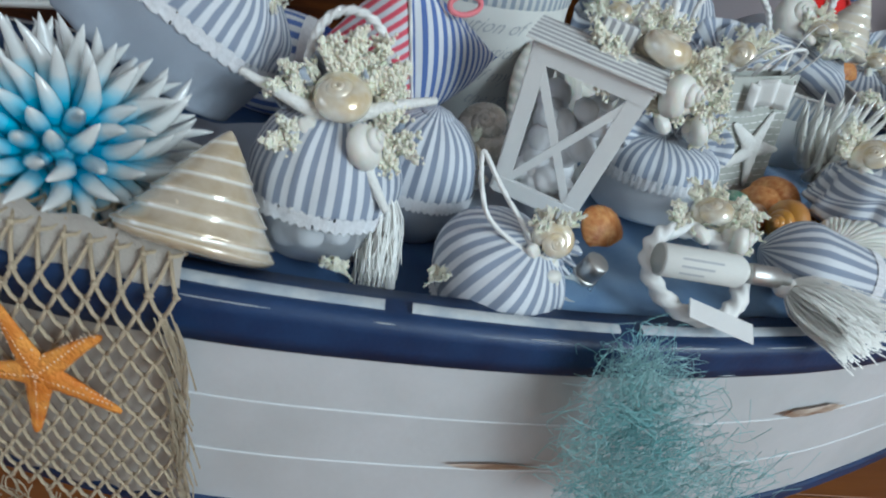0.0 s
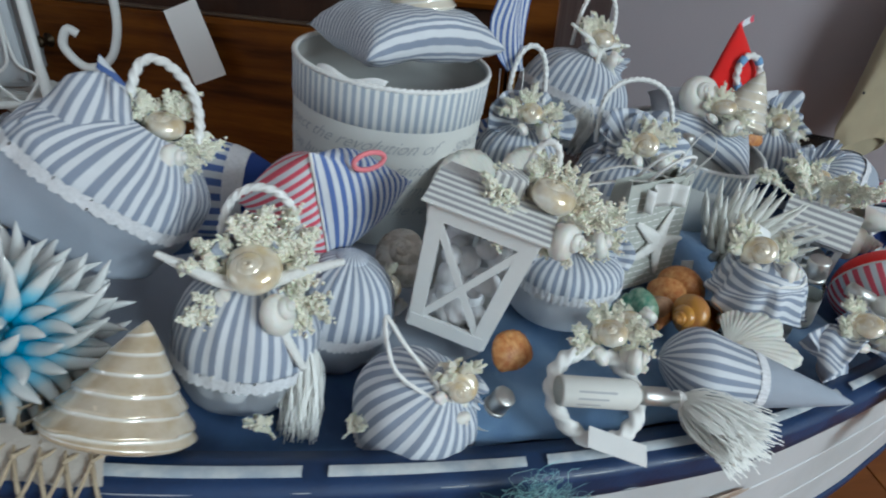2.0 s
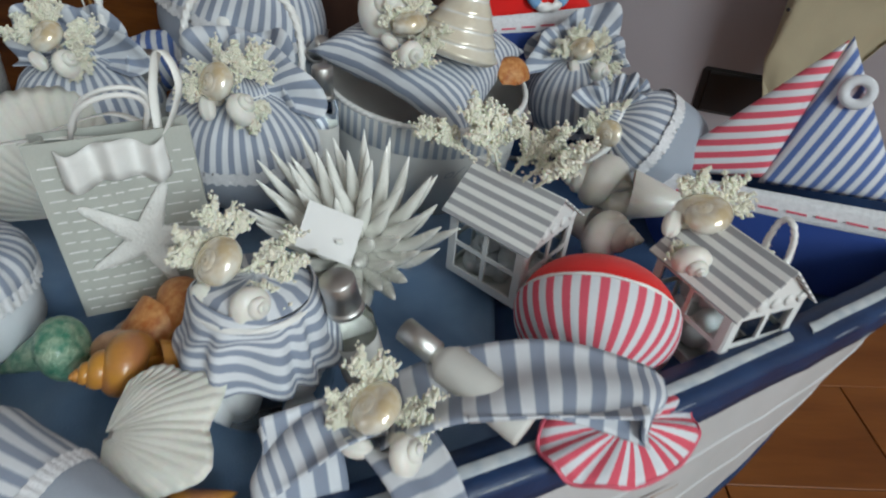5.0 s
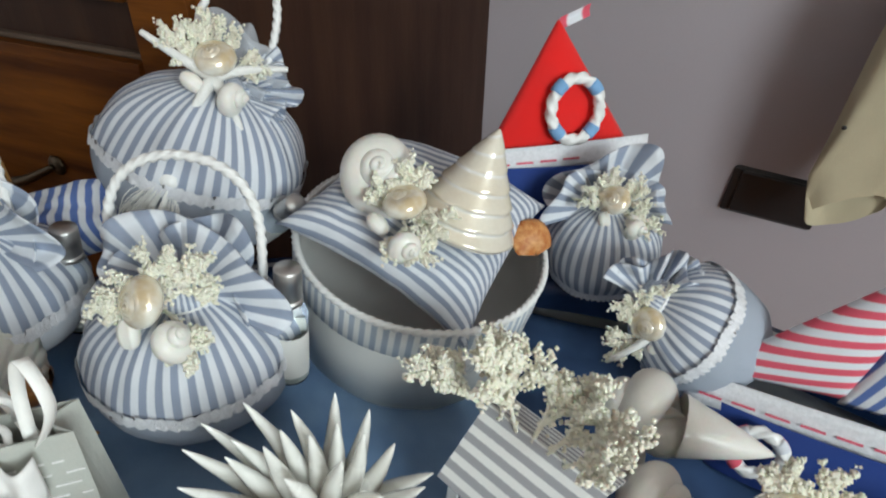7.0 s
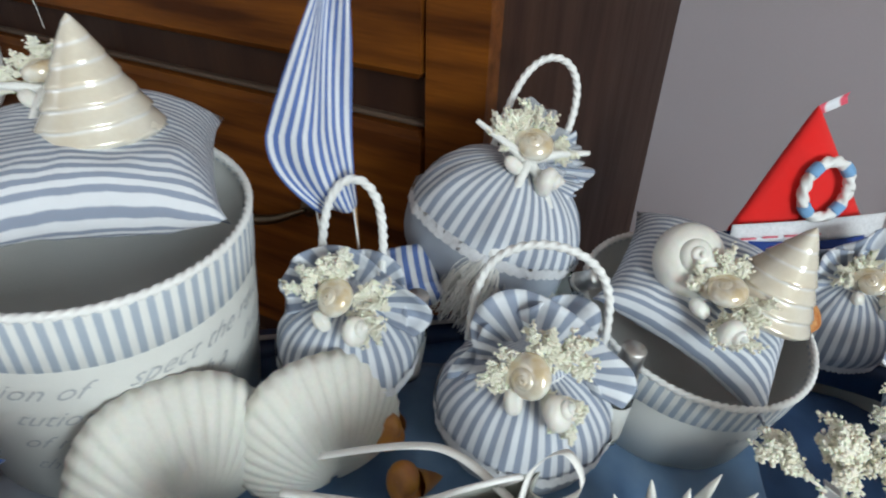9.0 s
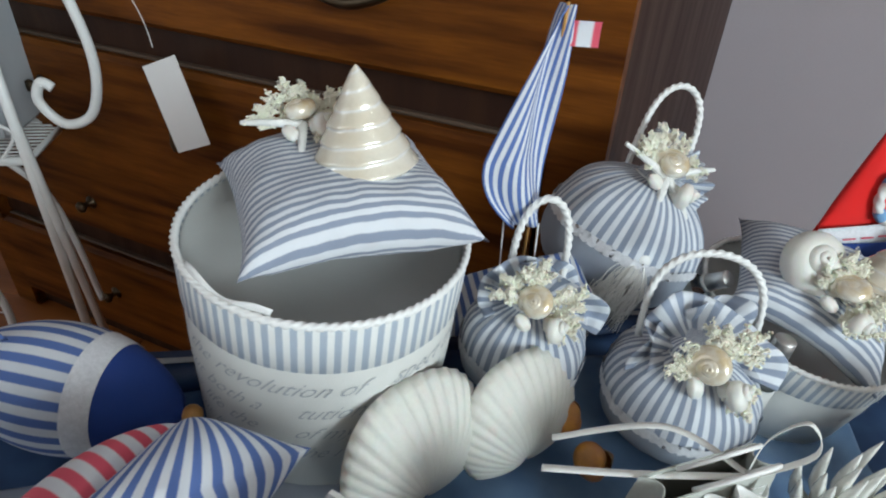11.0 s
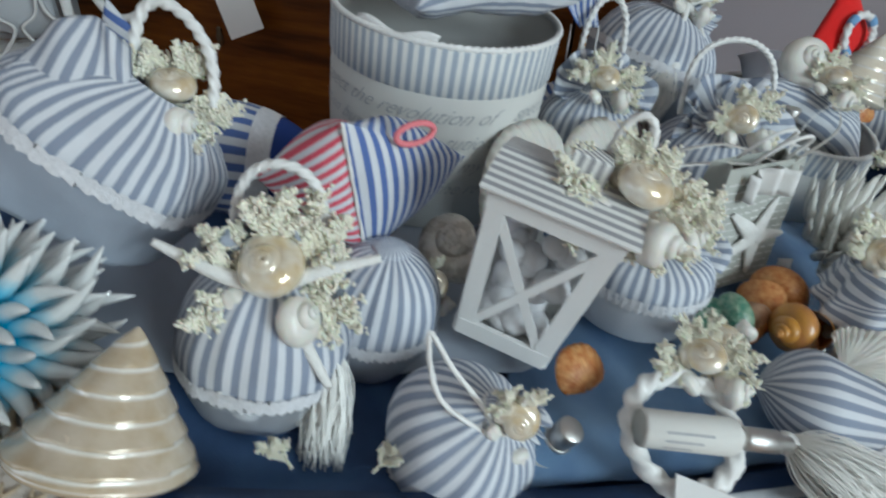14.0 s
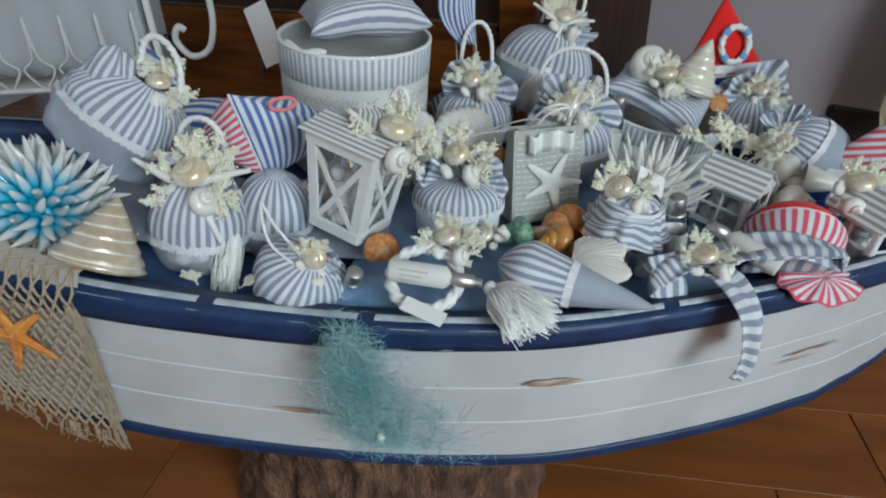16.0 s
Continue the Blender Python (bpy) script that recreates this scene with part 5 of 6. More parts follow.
def house(m, w, d, h, label, seed, coral=False, shell=None):
    ob = thing("little_house", m, label, "house box", "little white house boxes")
    for k, (ln, off) in enumerate(((w, d), (d, w), (w, d), (d, w))):
        base = pose(0, 0, 0, 0, 0, 90 * k) @ pose(0, -off / 2, 0)
        geos, t = [], 0.002
        bar = 0.007
        geos.append(box(ln - 2 * bar, t, bar, (0, 0, 0)))
        geos.append(box(ln - 2 * bar, t, bar * 1.3, (0, 0, h - bar * 1.3)))
        geos += [box(bar, t, h, (s * (ln / 2 - bar / 2), 0, 0)) for s in (-1, 1)]
        wall = part("wall_frame", mesh(join(*geos), M["paint"], False, False), ob, base, "white cut-out window wall")
        part("window_bar", mesh(box(0.004, t * 0.8, h - bar * 2.2, (0, 0, bar)), M["paint"], False), wall)
        part("window_bar", mesh(box(ln - 2 * bar, t * 0.6, 0.004, (0, 0, h * 0.48)), M["paint"], False), wall)
        part("inner_wall", mesh(box(ln - 0.006, 0.0006, h - 0.004, (0, 0.006, 0.002)), M["glass"], False), wall)
        if k % 2:
            g = [(-off * 0 - ln / 2, 0, h), (ln / 2, 0, h), (0, 0, h + 0.028)]
            vs = [(x, y + o, z) for o in (-0.001, 0.001) for x, y, z in g]
            part("gable", mesh((vs, [(0, 1, 2), (5, 4, 3), (0, 3, 4, 1), (1, 4, 5, 2), (2, 5, 3, 0)], [(0, 0)] * 6), M["paint"], False, False), wall)
            for i in range(5):
                part("scallop_trim", mesh(ball(0.0045, 10, (1, 0.4, 1)), M["paint"]), wall, Matrix.Translation(((i - 2) * ln / 5, -0.002, h + 0.001)))
    part("base", mesh(box(w, d, 0.003, (0, 0, -0.0015)), M["paint"], False), ob)
    e, rise = 0.006, 0.028
    for s in (-1, 1):
        def fn(u, v):
            k = v
            return (2 * u - 1) * (w / 2 + e), s * (d / 2 + e) * (1 - k), h - rise * e / (d / 2) + (rise + rise * e / (d / 2)) * k + 0.0015
        rf = part("roof", mesh(surf(fn, 8, 4, (1, 1)), M["stripe_roof"], False), ob, label="striped card roof")
        rf.data.uv_layers[0].data.foreach_set("uv", np.array([c for l in rf.data.loops for c in (rf.data.vertices[l.vertex_index].co.y * 135 + 0.3, 0)], dtype=np.float32))
        solid(rf, 0.0015)
    pebbles(ob, w * 0.27, d * 0.27, h * 0.72, 22, 0.0115, seed, 0.006)
    if coral:
        for k in range(6):
            part("coral", SPRIGS[k % 4], ob, pose(-0.040 + 0.011 * k, -0.002, h + rise, 16 + 14 * (k % 3), 0, (110, 40, 70, 10, -20, -70)[k]) @ Matrix.Scale(1.3, 4), "cream dried coral sprig")
    else:
        deco(ob, (0, 0, h + rise), (0.6, -0.45, 0.8), 1.15, seed, 0, 4, True, shell)
        part("loop", mesh(rope(arc((0.012, 0.004, h + rise * 0.8), (0.030, 0.004, h + rise * 0.6), 0.034, 30), 0.002), M["cord"]), ob, label="cord loop")


house(Matrix.Translation((0.578, 0.672, 0.826)) @ pose(0, 0, 0, 0, BT, -38), 0.072, 0.068, 0.062, "little white window house of pebbles with coral roof", 3, True)
house(Matrix.Translation((0.728, 0.606, 0.810)) @ pose(0, 0, 0, 0, BT, 0) @ pose(0, 0, 0, 0, 0, -63), 0.074, 0.064, 0.066, "little white window house with shells on striped roof", 6, False, (0.715, 0.620, 0.908))


def jar():
    ob = thing("covered_jar", Matrix.Translation((0.214, 0.528, 0.868)) @ pose(0, 0, 0, 0, 4, 0), "pale jar with gathered striped cloth lid and shells", "jar")
    r = 0.055
    part("jar_body", mesh(lathe([(0, 0), (r * 0.9, 0), (r * 0.96, 0.004), (r * 0.98, 0.046), (r * 0.9, 0.05), (0, 0.05)], 48), M["muslin"]), ob, label="pale printed jar")
    part("cloth_cap", mesh(surf(lambda u, v: ((r * 1.04 * (1 - v ** 3 * 0.98) + 0.001 * pleat(u, 20, 1)) * math.cos(u * TAU), (r * 1.04 * (1 - v ** 3 * 0.98) + 0.001 * pleat(u, 20, 1)) * math.sin(u * TAU), 0.040 + 0.030 * math.sin(v * math.pi / 2)), 128, 12, (40, 1)), M["stripe_grey"]), ob, label="gathered striped cloth lid")
    holed_lace(r * 1.03, 0.040, ob)
    c = part("collar", mesh(fan(0.004, 0.056, -25, 205, 2.0, 18), M["stripe_grey"]), ob, facing((0.004, -0.012, 0.072), (0.05, -1, 0.6)), "flared striped collar")
    solid(c, 0.0008)
    deco(ob, (0.004, -0.026, 0.082), (0.05, -1, 0.7), 1.1, 3, 0, 4, shell=(0.220, 0.505, 0.972))


jar()


def urn():
    ob = thing("pebble_jar", Matrix.Translation((0.418, 0.518, 0.834)) @ pose(0, 0, 0, 0, 5, 10), "clear jar of pebbles under striped cloth and shells", "jar")
    r = 0.044
    g = part("glass_jar", mesh(lathe([(0, 0), (r * 0.8, 0), (r, 0.014), (r, 0.034), (r * 0.85, 0.05)], 40), M["glass"]), ob, label="clear glass jar")
    g.visible_shadow = False
    pebbles(ob, 0.026, 0.026, 0.036, 30, 0.0112, 5, 0.008)

    def drape(u, v):
        a = u * TAU
        p = pleat(u, 9, 2.0)
        rr = r * (0.75 + 0.36 * v) + 0.006 * p * v
        return rr * math.cos(a), rr * math.sin(a), 0.088 - 0.044 * v ** 1.2 + 0.006 * math.sin(a * 3 + 1) * v + 0.004 * math.sin(v * 9 + a * 2)
    vs, fs, us = surf(drape, 110, 16, (1, 7))
    c = part("cloth_skirt", mesh((vs, fs, [(b, a) for a, b in us]), M["stripe_grey"]), ob, label="loose striped cloth cover")
    solid(c, 0.0008)
    part("cloth_top", mesh(lathe([(r * 0.76, 0.086), (r * 0.6, 0.092), (0, 0.094)], 40, 14), M["stripe_grey"]), ob)
    part("tie", mesh(rope([(r * 0.8 * math.cos(a), r * 0.8 * math.sin(a), 0.082) for a in [i / 40 * TAU for i in range(40)]], 0.0018, True), M["cord"]), ob)
    deco(ob, (-0.006, -0.014, 0.096), (-0.1, -0.7, 0.9), 1.05, 6, 0, 4, shell=(0.414, 0.508, 0.941))


urn()


def ribbon_strip(pts, hw):
    line = bend(*pts, n=24)
    fr = frames_along(line)
    return surf(lambda u, v: fr[int(round(v * 24))][0] + fr[int(round(v * 24))][1] * ((2 * u - 1) * hw), 2, 24)


def gift_bag():
    m = Matrix.Translation((0.315, 0.599, 0.857)) @ pose(0, 0, 0, -2, 1, 25)
    ob = thing("gift_bag", m, "grey script-patterned gift bag with white starfish", "gift bag")
    w, d, h = 0.093, 0.046, 0.127

    def fn(u, v):
        a = u * 4
        k = int(a) % 4
        f = a - int(a) if u < 1 else 0
        dd = d * (1 - 0.55 * v)
        cs = ((-w / 2, -d / 2 * 1), (w / 2, -d / 2), (w / 2, -d / 2 + dd), (-w / 2, -d / 2 + dd))
        p, q = cs[k], cs[(k + 1) % 4]
        inx = 0.010 * v * math.sin(f * math.pi) if k in (1, 3) else 0
        return p[0] + (q[0] - p[0]) * f + (-inx if k == 1 else inx if k == 3 else 0), p[1] + (q[1] - p[1]) * f, h * v
    b = part("paper_bag", mesh(surf(fn, 32, 10), M["giftbox"], False), ob, label="grey-green paper")
    solid(b, 0.001)
    part("bottom", mesh(box(w, d, 0.001, (0, 0, 0.0005)), M["giftbox"], False), ob)
    rnd = random.Random(8)
    lines = []
    for i in range(15):
        z, x = 0.006 + i * 0.0075, -w / 2 + 0.004
        while x < w / 2 - 0.006:
            L = rnd.uniform(0.004, 0.013)
            lines.append(box(min(L, w / 2 - 0.003 - x), 0.0004, 0.0009, (x + L / 2, -d / 2 - 0.0009, z + 0.001 * math.sin(x * 80))))
            x += L + 0.003
    part("script_print", mesh(join(*lines), M["card"], False, False), ob, label="faint white unreadable script lines")
    part("starfish", mesh(star(0.046, 0.20, 0.16, 0.10, 7), M["star_white"]), ob, pose(0.006, -d / 2 - 0.001, 0.055, 90, 22, 0), "white starfish ornament")
    rb = part("ribbon", mesh(surf(lambda u, v: (-w * 0.32 + w * 0.66 * u, -d / 2 - 0.007 - 0.006 * math.sin(u * TAU * 2.5), h - 0.003 - 0.025 * v - 0.003 * math.sin(u * TAU * 1.5)), 60, 4), M["cord"]), ob, label="pleated white satin ribbon")
    solid(rb, 0.0006)
    for y in (-d / 2 + 0.002, -d / 2 + 0.018):
        part("handle", mesh(tube(arc((-0.02, y, h), (0.022, y, h), 0.035, 24, (0.3, -0.5, 0.8)), 0.0017, 8), M["cord"]), ob, label="ivory cord handle")


gift_bag()
rb = thing("ivory_ribbon", Matrix.Translation((0.300, 0.600, 0.968)), "thin ivory ribbon loops lying over the gift bag", "ribbon")
for pts in (((0.05, 0.0, 0.006), (-0.02, -0.012, 0.012), (-0.085, -0.005, -0.002)), ((0.05, 0.002, 0.006), (0.0, 0.03, 0.012), (-0.075, 0.030, -0.012)), ((0.05, 0, 0.006), (0.075, -0.01, 0.045), (0.066, -0.004, 0.065), (0.052, 0.002, 0.04), (0.048, 0, 0.006))):
    solid(part("ribbon_strand", mesh(ribbon_strip(pts, 0.0028), M["thread"]), rb, label="flat ivory ribbon"), 0.0005)
price_tag(Matrix.Translation((0.388, 0.598, 0.846)) @ pose(0, 0, 0, -15, 6, 10), 0.016, 0.028, "small white price tag beside the gift bag")


# ---- ceramic sea urchins ----
def spiky(m, name, label, r0, r1, n, core, tip, width, seed, lo=-0.25, curl=0.25, wild=0.3):
    ob = thing(name, m, label, "ceramic ornament")
    rnd = random.Random(seed)
    part("core", mesh(ball(r0, 28, (1, 1, 0.85)), core), ob, label="glazed centre")
    for k in range(n):
        z = 1 - (k + 0.5) / n * (1 - lo)
        a = k * 2.39996
        s = math.sqrt(max(0, 1 - z * z))
        d = Vector((s * math.cos(a), s * math.sin(a), z * 0.8)).normalized()
        L = (r1 - r0) * rnd.uniform(0.85, 1.1) * (0.55 + 0.45 * s)
        out = Vector((math.cos(a), math.sin(a), 0)) if s > 0.05 else Vector((1, 0, 0))
        p0 = d * r0 * 0.9
        p1 = d * (r0 + L * 0.5) + out * 0.0
        p2 = d * (r0 + L) + Vector((0, 0, 1)) * curl * L * s + Vector((-math.sin(a), math.cos(a), 0)) * L * rnd.uniform(-wild, wild) + Vector((0, 0, 1)) * L * rnd.uniform(-0.4, 0.5) * wild
        part("spike", mesh(tube(bend(p0, p1, p2, n=6), width, 8, taper=lambda f: (0.75 + 1.1 * f * (1 - f)) * (1 - f ** 2.5) + 0.06), tip), ob)
    return ob


urc = spiky(Matrix.Translation((-0.236, 0.372, 0.945)) @ pose(0, 0, 0, 42, 8, 0) @ Matrix.Diagonal((0.90, 0.80, 0.80, 1)), "ceramic_urchin", "white glazed ceramic urchin with turquoise centre", 0.046, 0.108, 150, M["turquoise"], M["glaze_blue"], 0.0070, 3, -0.35, 0.12)
spiky(Matrix.Translation((0.460, 0.632, 0.872)) @ pose(0, 0, 0, 36, 4, 0), "ceramic_anemone", "pearl white ceramic anemone with curved pointed arms", 0.020, 0.076, 58, M["silver"], M["silver"], 0.0064, 9, 0.22, 0.75, 0.12)
price_tag(Matrix.Translation((0.452, 0.572, 0.905)) @ pose(0, 0, 0, -50, 30, 10), 0.040, 0.034, "square white paper tag on the anemone")


# ---- rope ring with bottle and tassel ----
def rope_ring():
    m = Matrix.Translation((0.204, 0.372, 0.890)) @ pose(0, 0, 0, 30, 6, 2)
    ob = thing("rope_wreath", m, "white rope ring holding tiny bottle, shells and tassel", "wreath")
    part("ring", mesh(rope([(0.036 * math.cos(a), 0.036 * math.sin(a) - 0.002, 0.002) for a in [i / 200 * TAU for i in range(200)]], 0.0060, True), M["cord"]), ob, label="thick twisted white rope ring")
    bt = part("bottle", mesh(lathe([(0, 0), (0.0115, 0), (0.012, 0.002), (0.012, 0.058), (0.009, 0.062), (0.0055, 0.065), (0.0055, 0.078)], 28), M["paper"]), ob, pose(-0.036, -0.004, 0.017, 0, 88, -2), "white labelled bottle")
    part("bottle_base", mesh(lathe([(0, -0.001), (0.0108, -0.001), (0.0108, 0.001), (0, 0.001)], 24), M["giftbox"]), bt)
    part("cap", mesh(lathe([(0, 0.066), (0.007, 0.066), (0.0075, 0.068), (0.0075, 0.088), (0.0045, 0.089), (0.0045, 0.097), (0, 0.097)], 24), M["steel"]), bt, label="satin metal cap")
    for i in range(3):
        part("print_bar", mesh(surf(lambda u, v: (0.01225 * math.cos(-0.5 + i * 0.45 + 0.12 * v + 3.9), 0.01225 * math.sin(-0.5 + i * 0.45 + 0.12 * v + 3.9), 0.012 + (0.03 - 0.006 * i) * u), 4, 2), M["ink"]), bt)
    deco(ob, (0.014, 0.028, 0.014), (0, -0.1, 1), 0.95, 1, 0, 4, shell=(0.225, 0.398, 0.924))
    return ob


rr_ = rope_ring()
tas = thing("tassel", Matrix.Translation((0.274, 0.369, 0.884)), "ivory silk tassel lying over the boat's rim", "tassel")
tassel(tas, (0, 0, 0), (0.062, -0.028, -0.012), 0.014, "cord", 7)
tassel(tas, (0.002, -0.002, 0.0), (0.036, -0.050, -0.012), 0.013, "cord", 8)
price_tag(Matrix.Translation((0.208, 0.318, 0.878)) @ pose(0, 0, 0, -76, 14, -14), 0.046, 0.018, "small blank white card beside the rope ring")


# ---- striped cornet, bow, red ball, sails ----
def cornet():
    a, b = Vector((0.277, 0.420, 0.886)), Vector((0.445, 0.383, 0.863))
    ob = thing("cloth_cornet", Matrix.Translation(a) @ (b - a).to_track_quat("Z", "Y").to_matrix().to_4x4(), "padded cloth cornet, striped mouth, grey pointed tail", "cornet")
    L = (b - a).length

    def fn(v0, v1, sc=1.0):
        def g(u, v):
            w = v0 + (v1 - v0) * v
            r = 0.037 * (math.sin(min(1, w / 0.22) * math.pi / 2) ** 0.7 if w < 0.22 else ((1 - w) / 0.78) ** 0.85) + 0.0008
            r *= sc * (1 + 0.05 * noise.noise((math.cos(u * TAU) * 2, math.sin(u * TAU) * 2, w * 5)))
            return r * math.cos(u * TAU), r * math.sin(u * TAU) * 0.85, w * L
        return g
    part("striped_mouth", mesh(surf(fn(0, 0.48, 1.003), 64, 16, (19, 1)), M["stripe_grey"]), ob, label="grey and white striped half")
    part("grey_tail", mesh(surf(fn(0.46, 1.0), 48, 16), M["grey_cloth"]), ob, label="plain grey pointed tail")
    part("lace_trim", mesh(surf(lambda u, v: fn(0.455 + 0.05 * v, 0.455 + 0.05 * v, 1.03 + 0.02 * math.cos(u * TAU * 40))(u, 0), 160, 2), M["lace"]), ob, label="white lace ribbon")
    deco(ob, (0.005, 0.03, 0.02), (0, 1, 0.1), 0.8, 2, 0, 3, shell=(0.264, 0.448, 0.907))


cornet()


def ribbon(pts, widths, stripes=5, nrm=(0, 0, 1)):
    """A soft band along pts with a given half width at each end."""
    line = bend(*pts, n=30)
    fr = frames_along(line)

    def fn(u, v):
        k = min(30, int(round(v * 30)))
        p, s, w = fr[k]
        hw = widths[0] + (widths[1] - widths[0]) * v
        return p + s * ((2 * u - 1) * hw) + w * (0.003 * math.sin(u * 7 + v * 9))
    vs, fs, us = surf(fn, 14, 30, (1, stripes * 2.2))
    return vs, fs, [(b, a) for a, b in us]


def bow():
    c = Vector((0.502, 0.468, 0.870))
    ob = thing("ribbon_bow", Matrix.Translation(c), "grey striped cloth bow with shells and tiny bottle", "bow")
    for nm, geo in (("loop", ribbon([(0, 0, 0.002), (0.045, 0.008, 0.018), (0.095, 0.010, 0.026), (0.140, 0.004, 0.018), (0.144, 0.002, 0.010), (0.10, 0.006, 0.006), (0.05, 0.004, 0.0)], (0.024, 0.032), 9)),
                    ("loop", ribbon([(0, 0, 0.0), (-0.02, -0.012, 0.008), (-0.050, -0.028, 0.002), (-0.056, -0.03, -0.003), (-0.02, -0.012, -0.007)], (0.014, 0.026), 6)),
                    ("tail", ribbon([(0, 0, -0.002), (0.026, -0.036, 0.0), (0.044, -0.066, -0.020), (0.044, -0.080, -0.060), (0.034, -0.090, -0.088)], (0.021, 0.008), 5)),
                    ("tail", ribbon([(0, 0, -0.003), (0.03, -0.032, -0.012), (0.050, -0.052, -0.040), (0.056, -0.054, -0.078)], (0.008, 0.012), 4))):
        solid(part(nm, mesh(geo, M["stripe_grey"]), ob, label="striped cotton ribbon"), 0.0012)
    bt = part("bottle", mesh(lathe([(0, 0), (0.0115, 0), (0.012, 0.002), (0.012, 0.055), (0.008, 0.06), (0.0055, 0.062), (0.0055, 0.075)], 28), M["paper"]), ob, Matrix.Translation((0.080, -0.008, 0.006)) @ Vector((-0.065, 0.046, 0.022)).to_track_quat("Z", "Y").to_matrix().to_4x4(), "white labelled bottle")
    part("cap", mesh(lathe([(0, 0.064), (0.0075, 0.064), (0.0075, 0.088), (0, 0.089)], 24), M["steel"]), bt, label="satin metal cap")
    for i in range(3):
        part("print_bar", mesh(surf(lambda u, v: (0.01225 * math.cos(4.1 + i * 0.4 + 0.12 * v), 0.01225 * math.sin(4.1 + i * 0.4 + 0.12 * v), 0.010 + (0.032 - 0.007 * i) * u), 4, 2), M["ink"]), bt)
    deco(ob, (0.002, -0.008, 0.004), (0, -0.6, 0.9), 0.95, 2, 0, 3, True)


bow()


def red_cap():
    ob = thing("stuffed_cap", Matrix.Translation((0.642, 0.594, 0.842)) @ pose(0, 0, 0, 26, -4, -14), "stuffed red and white striped cap with felt top", "ornament")
    r = 0.058

    def fn(u, v):
        ph = v * math.pi * 0.5
        a = u * TAU
        rr = r * math.cos(ph) * (1 + 0.09 * (v ** 2) * pleat(u, 16, 1)) + 0.002
        return rr * math.cos(a), -r * 0.92 * math.sin(ph) * (1 - 0.14 * v ** 6), rr * math.sin(a)
    part("striped_crown", mesh(surf(fn, 128, 18, (30, 1)), M["stripe_red"]), ob, label="gathered red and white striped cloth")
    part("felt_back", mesh(surf(lambda u, v: (r * 0.985 * math.cos(v * math.pi / 2) * math.cos(u * TAU), r * 0.7 * math.sin(v * math.pi / 2), r * 0.985 * math.cos(v * math.pi / 2) * math.sin(u * TAU)), 48, 12), M["red"]), ob, label="red felt back")
    part("piping", mesh(rope([(r * 1.0 * math.cos(a), 0.002, r * 1.0 * math.sin(a)) for a in [i / 90 * TAU for i in range(90)]], 0.0014, True), M["cord"]), ob, label="thin white piping")
    part("gather_knot", mesh(ball(0.008, 14, (1, 0.7, 1), (0, -r * 0.80, 0)), M["stripe_red"]), ob)
    inv = ob.matrix_world.inverted() @ Matrix.Translation((0.642, 0.490, 0.842)) @ pose(0, 0, 0, 16, 8, 28)
    br = part("brim", mesh(surf(lambda u, v: ((0.001 + 0.055 * v) * math.cos(u * TAU), (0.001 + 0.031 * v) * math.sin(u * TAU), 0.008 - 0.010 * v * v + 0.003 * math.sin(u * 50) * v), 100, 6, (24, 1)), M["stripe_red"]), ob, inv, "red striped frilled brim")
    solid(br, 0.0015)
    part("brim_edge", mesh(rope([(0.056 * math.cos(a), 0.032 * math.sin(a), -0.002 + 0.003 * math.sin(a / TAU * 50)) for a in [i / 90 * TAU for i in range(90)]], 0.0013, True), M["ink_red"]), ob, inv, "red edging")


red_cap()


def soft_triangle(corners, thick, uvdir, stripes, seed=0.0):
    """A stuffed three-cornered cushion in the xz plane."""
    a, b, c = (Vector(p) for p in corners)

    def half(sign):
        def fn(u, v):
            p = a.lerp(b, u).lerp(c, v)
            w = (1 - v)
            t = (max(0.0, 4 * u * (1 - u)) ** 0.5) * (max(0.0, 4 * v * (1 - v)) ** 0.5) * (0.5 + 0.5 * w)
            return p + Vector((0, sign * thick / 2 * t, 0))
        vs, fs, us = surf(fn, 26, 26)
        d = Vector(uvdir)
        return vs, fs, [(Vector(v).dot(d) * stripes, 0) for v in vs]
    return join(half(1), half(-1))


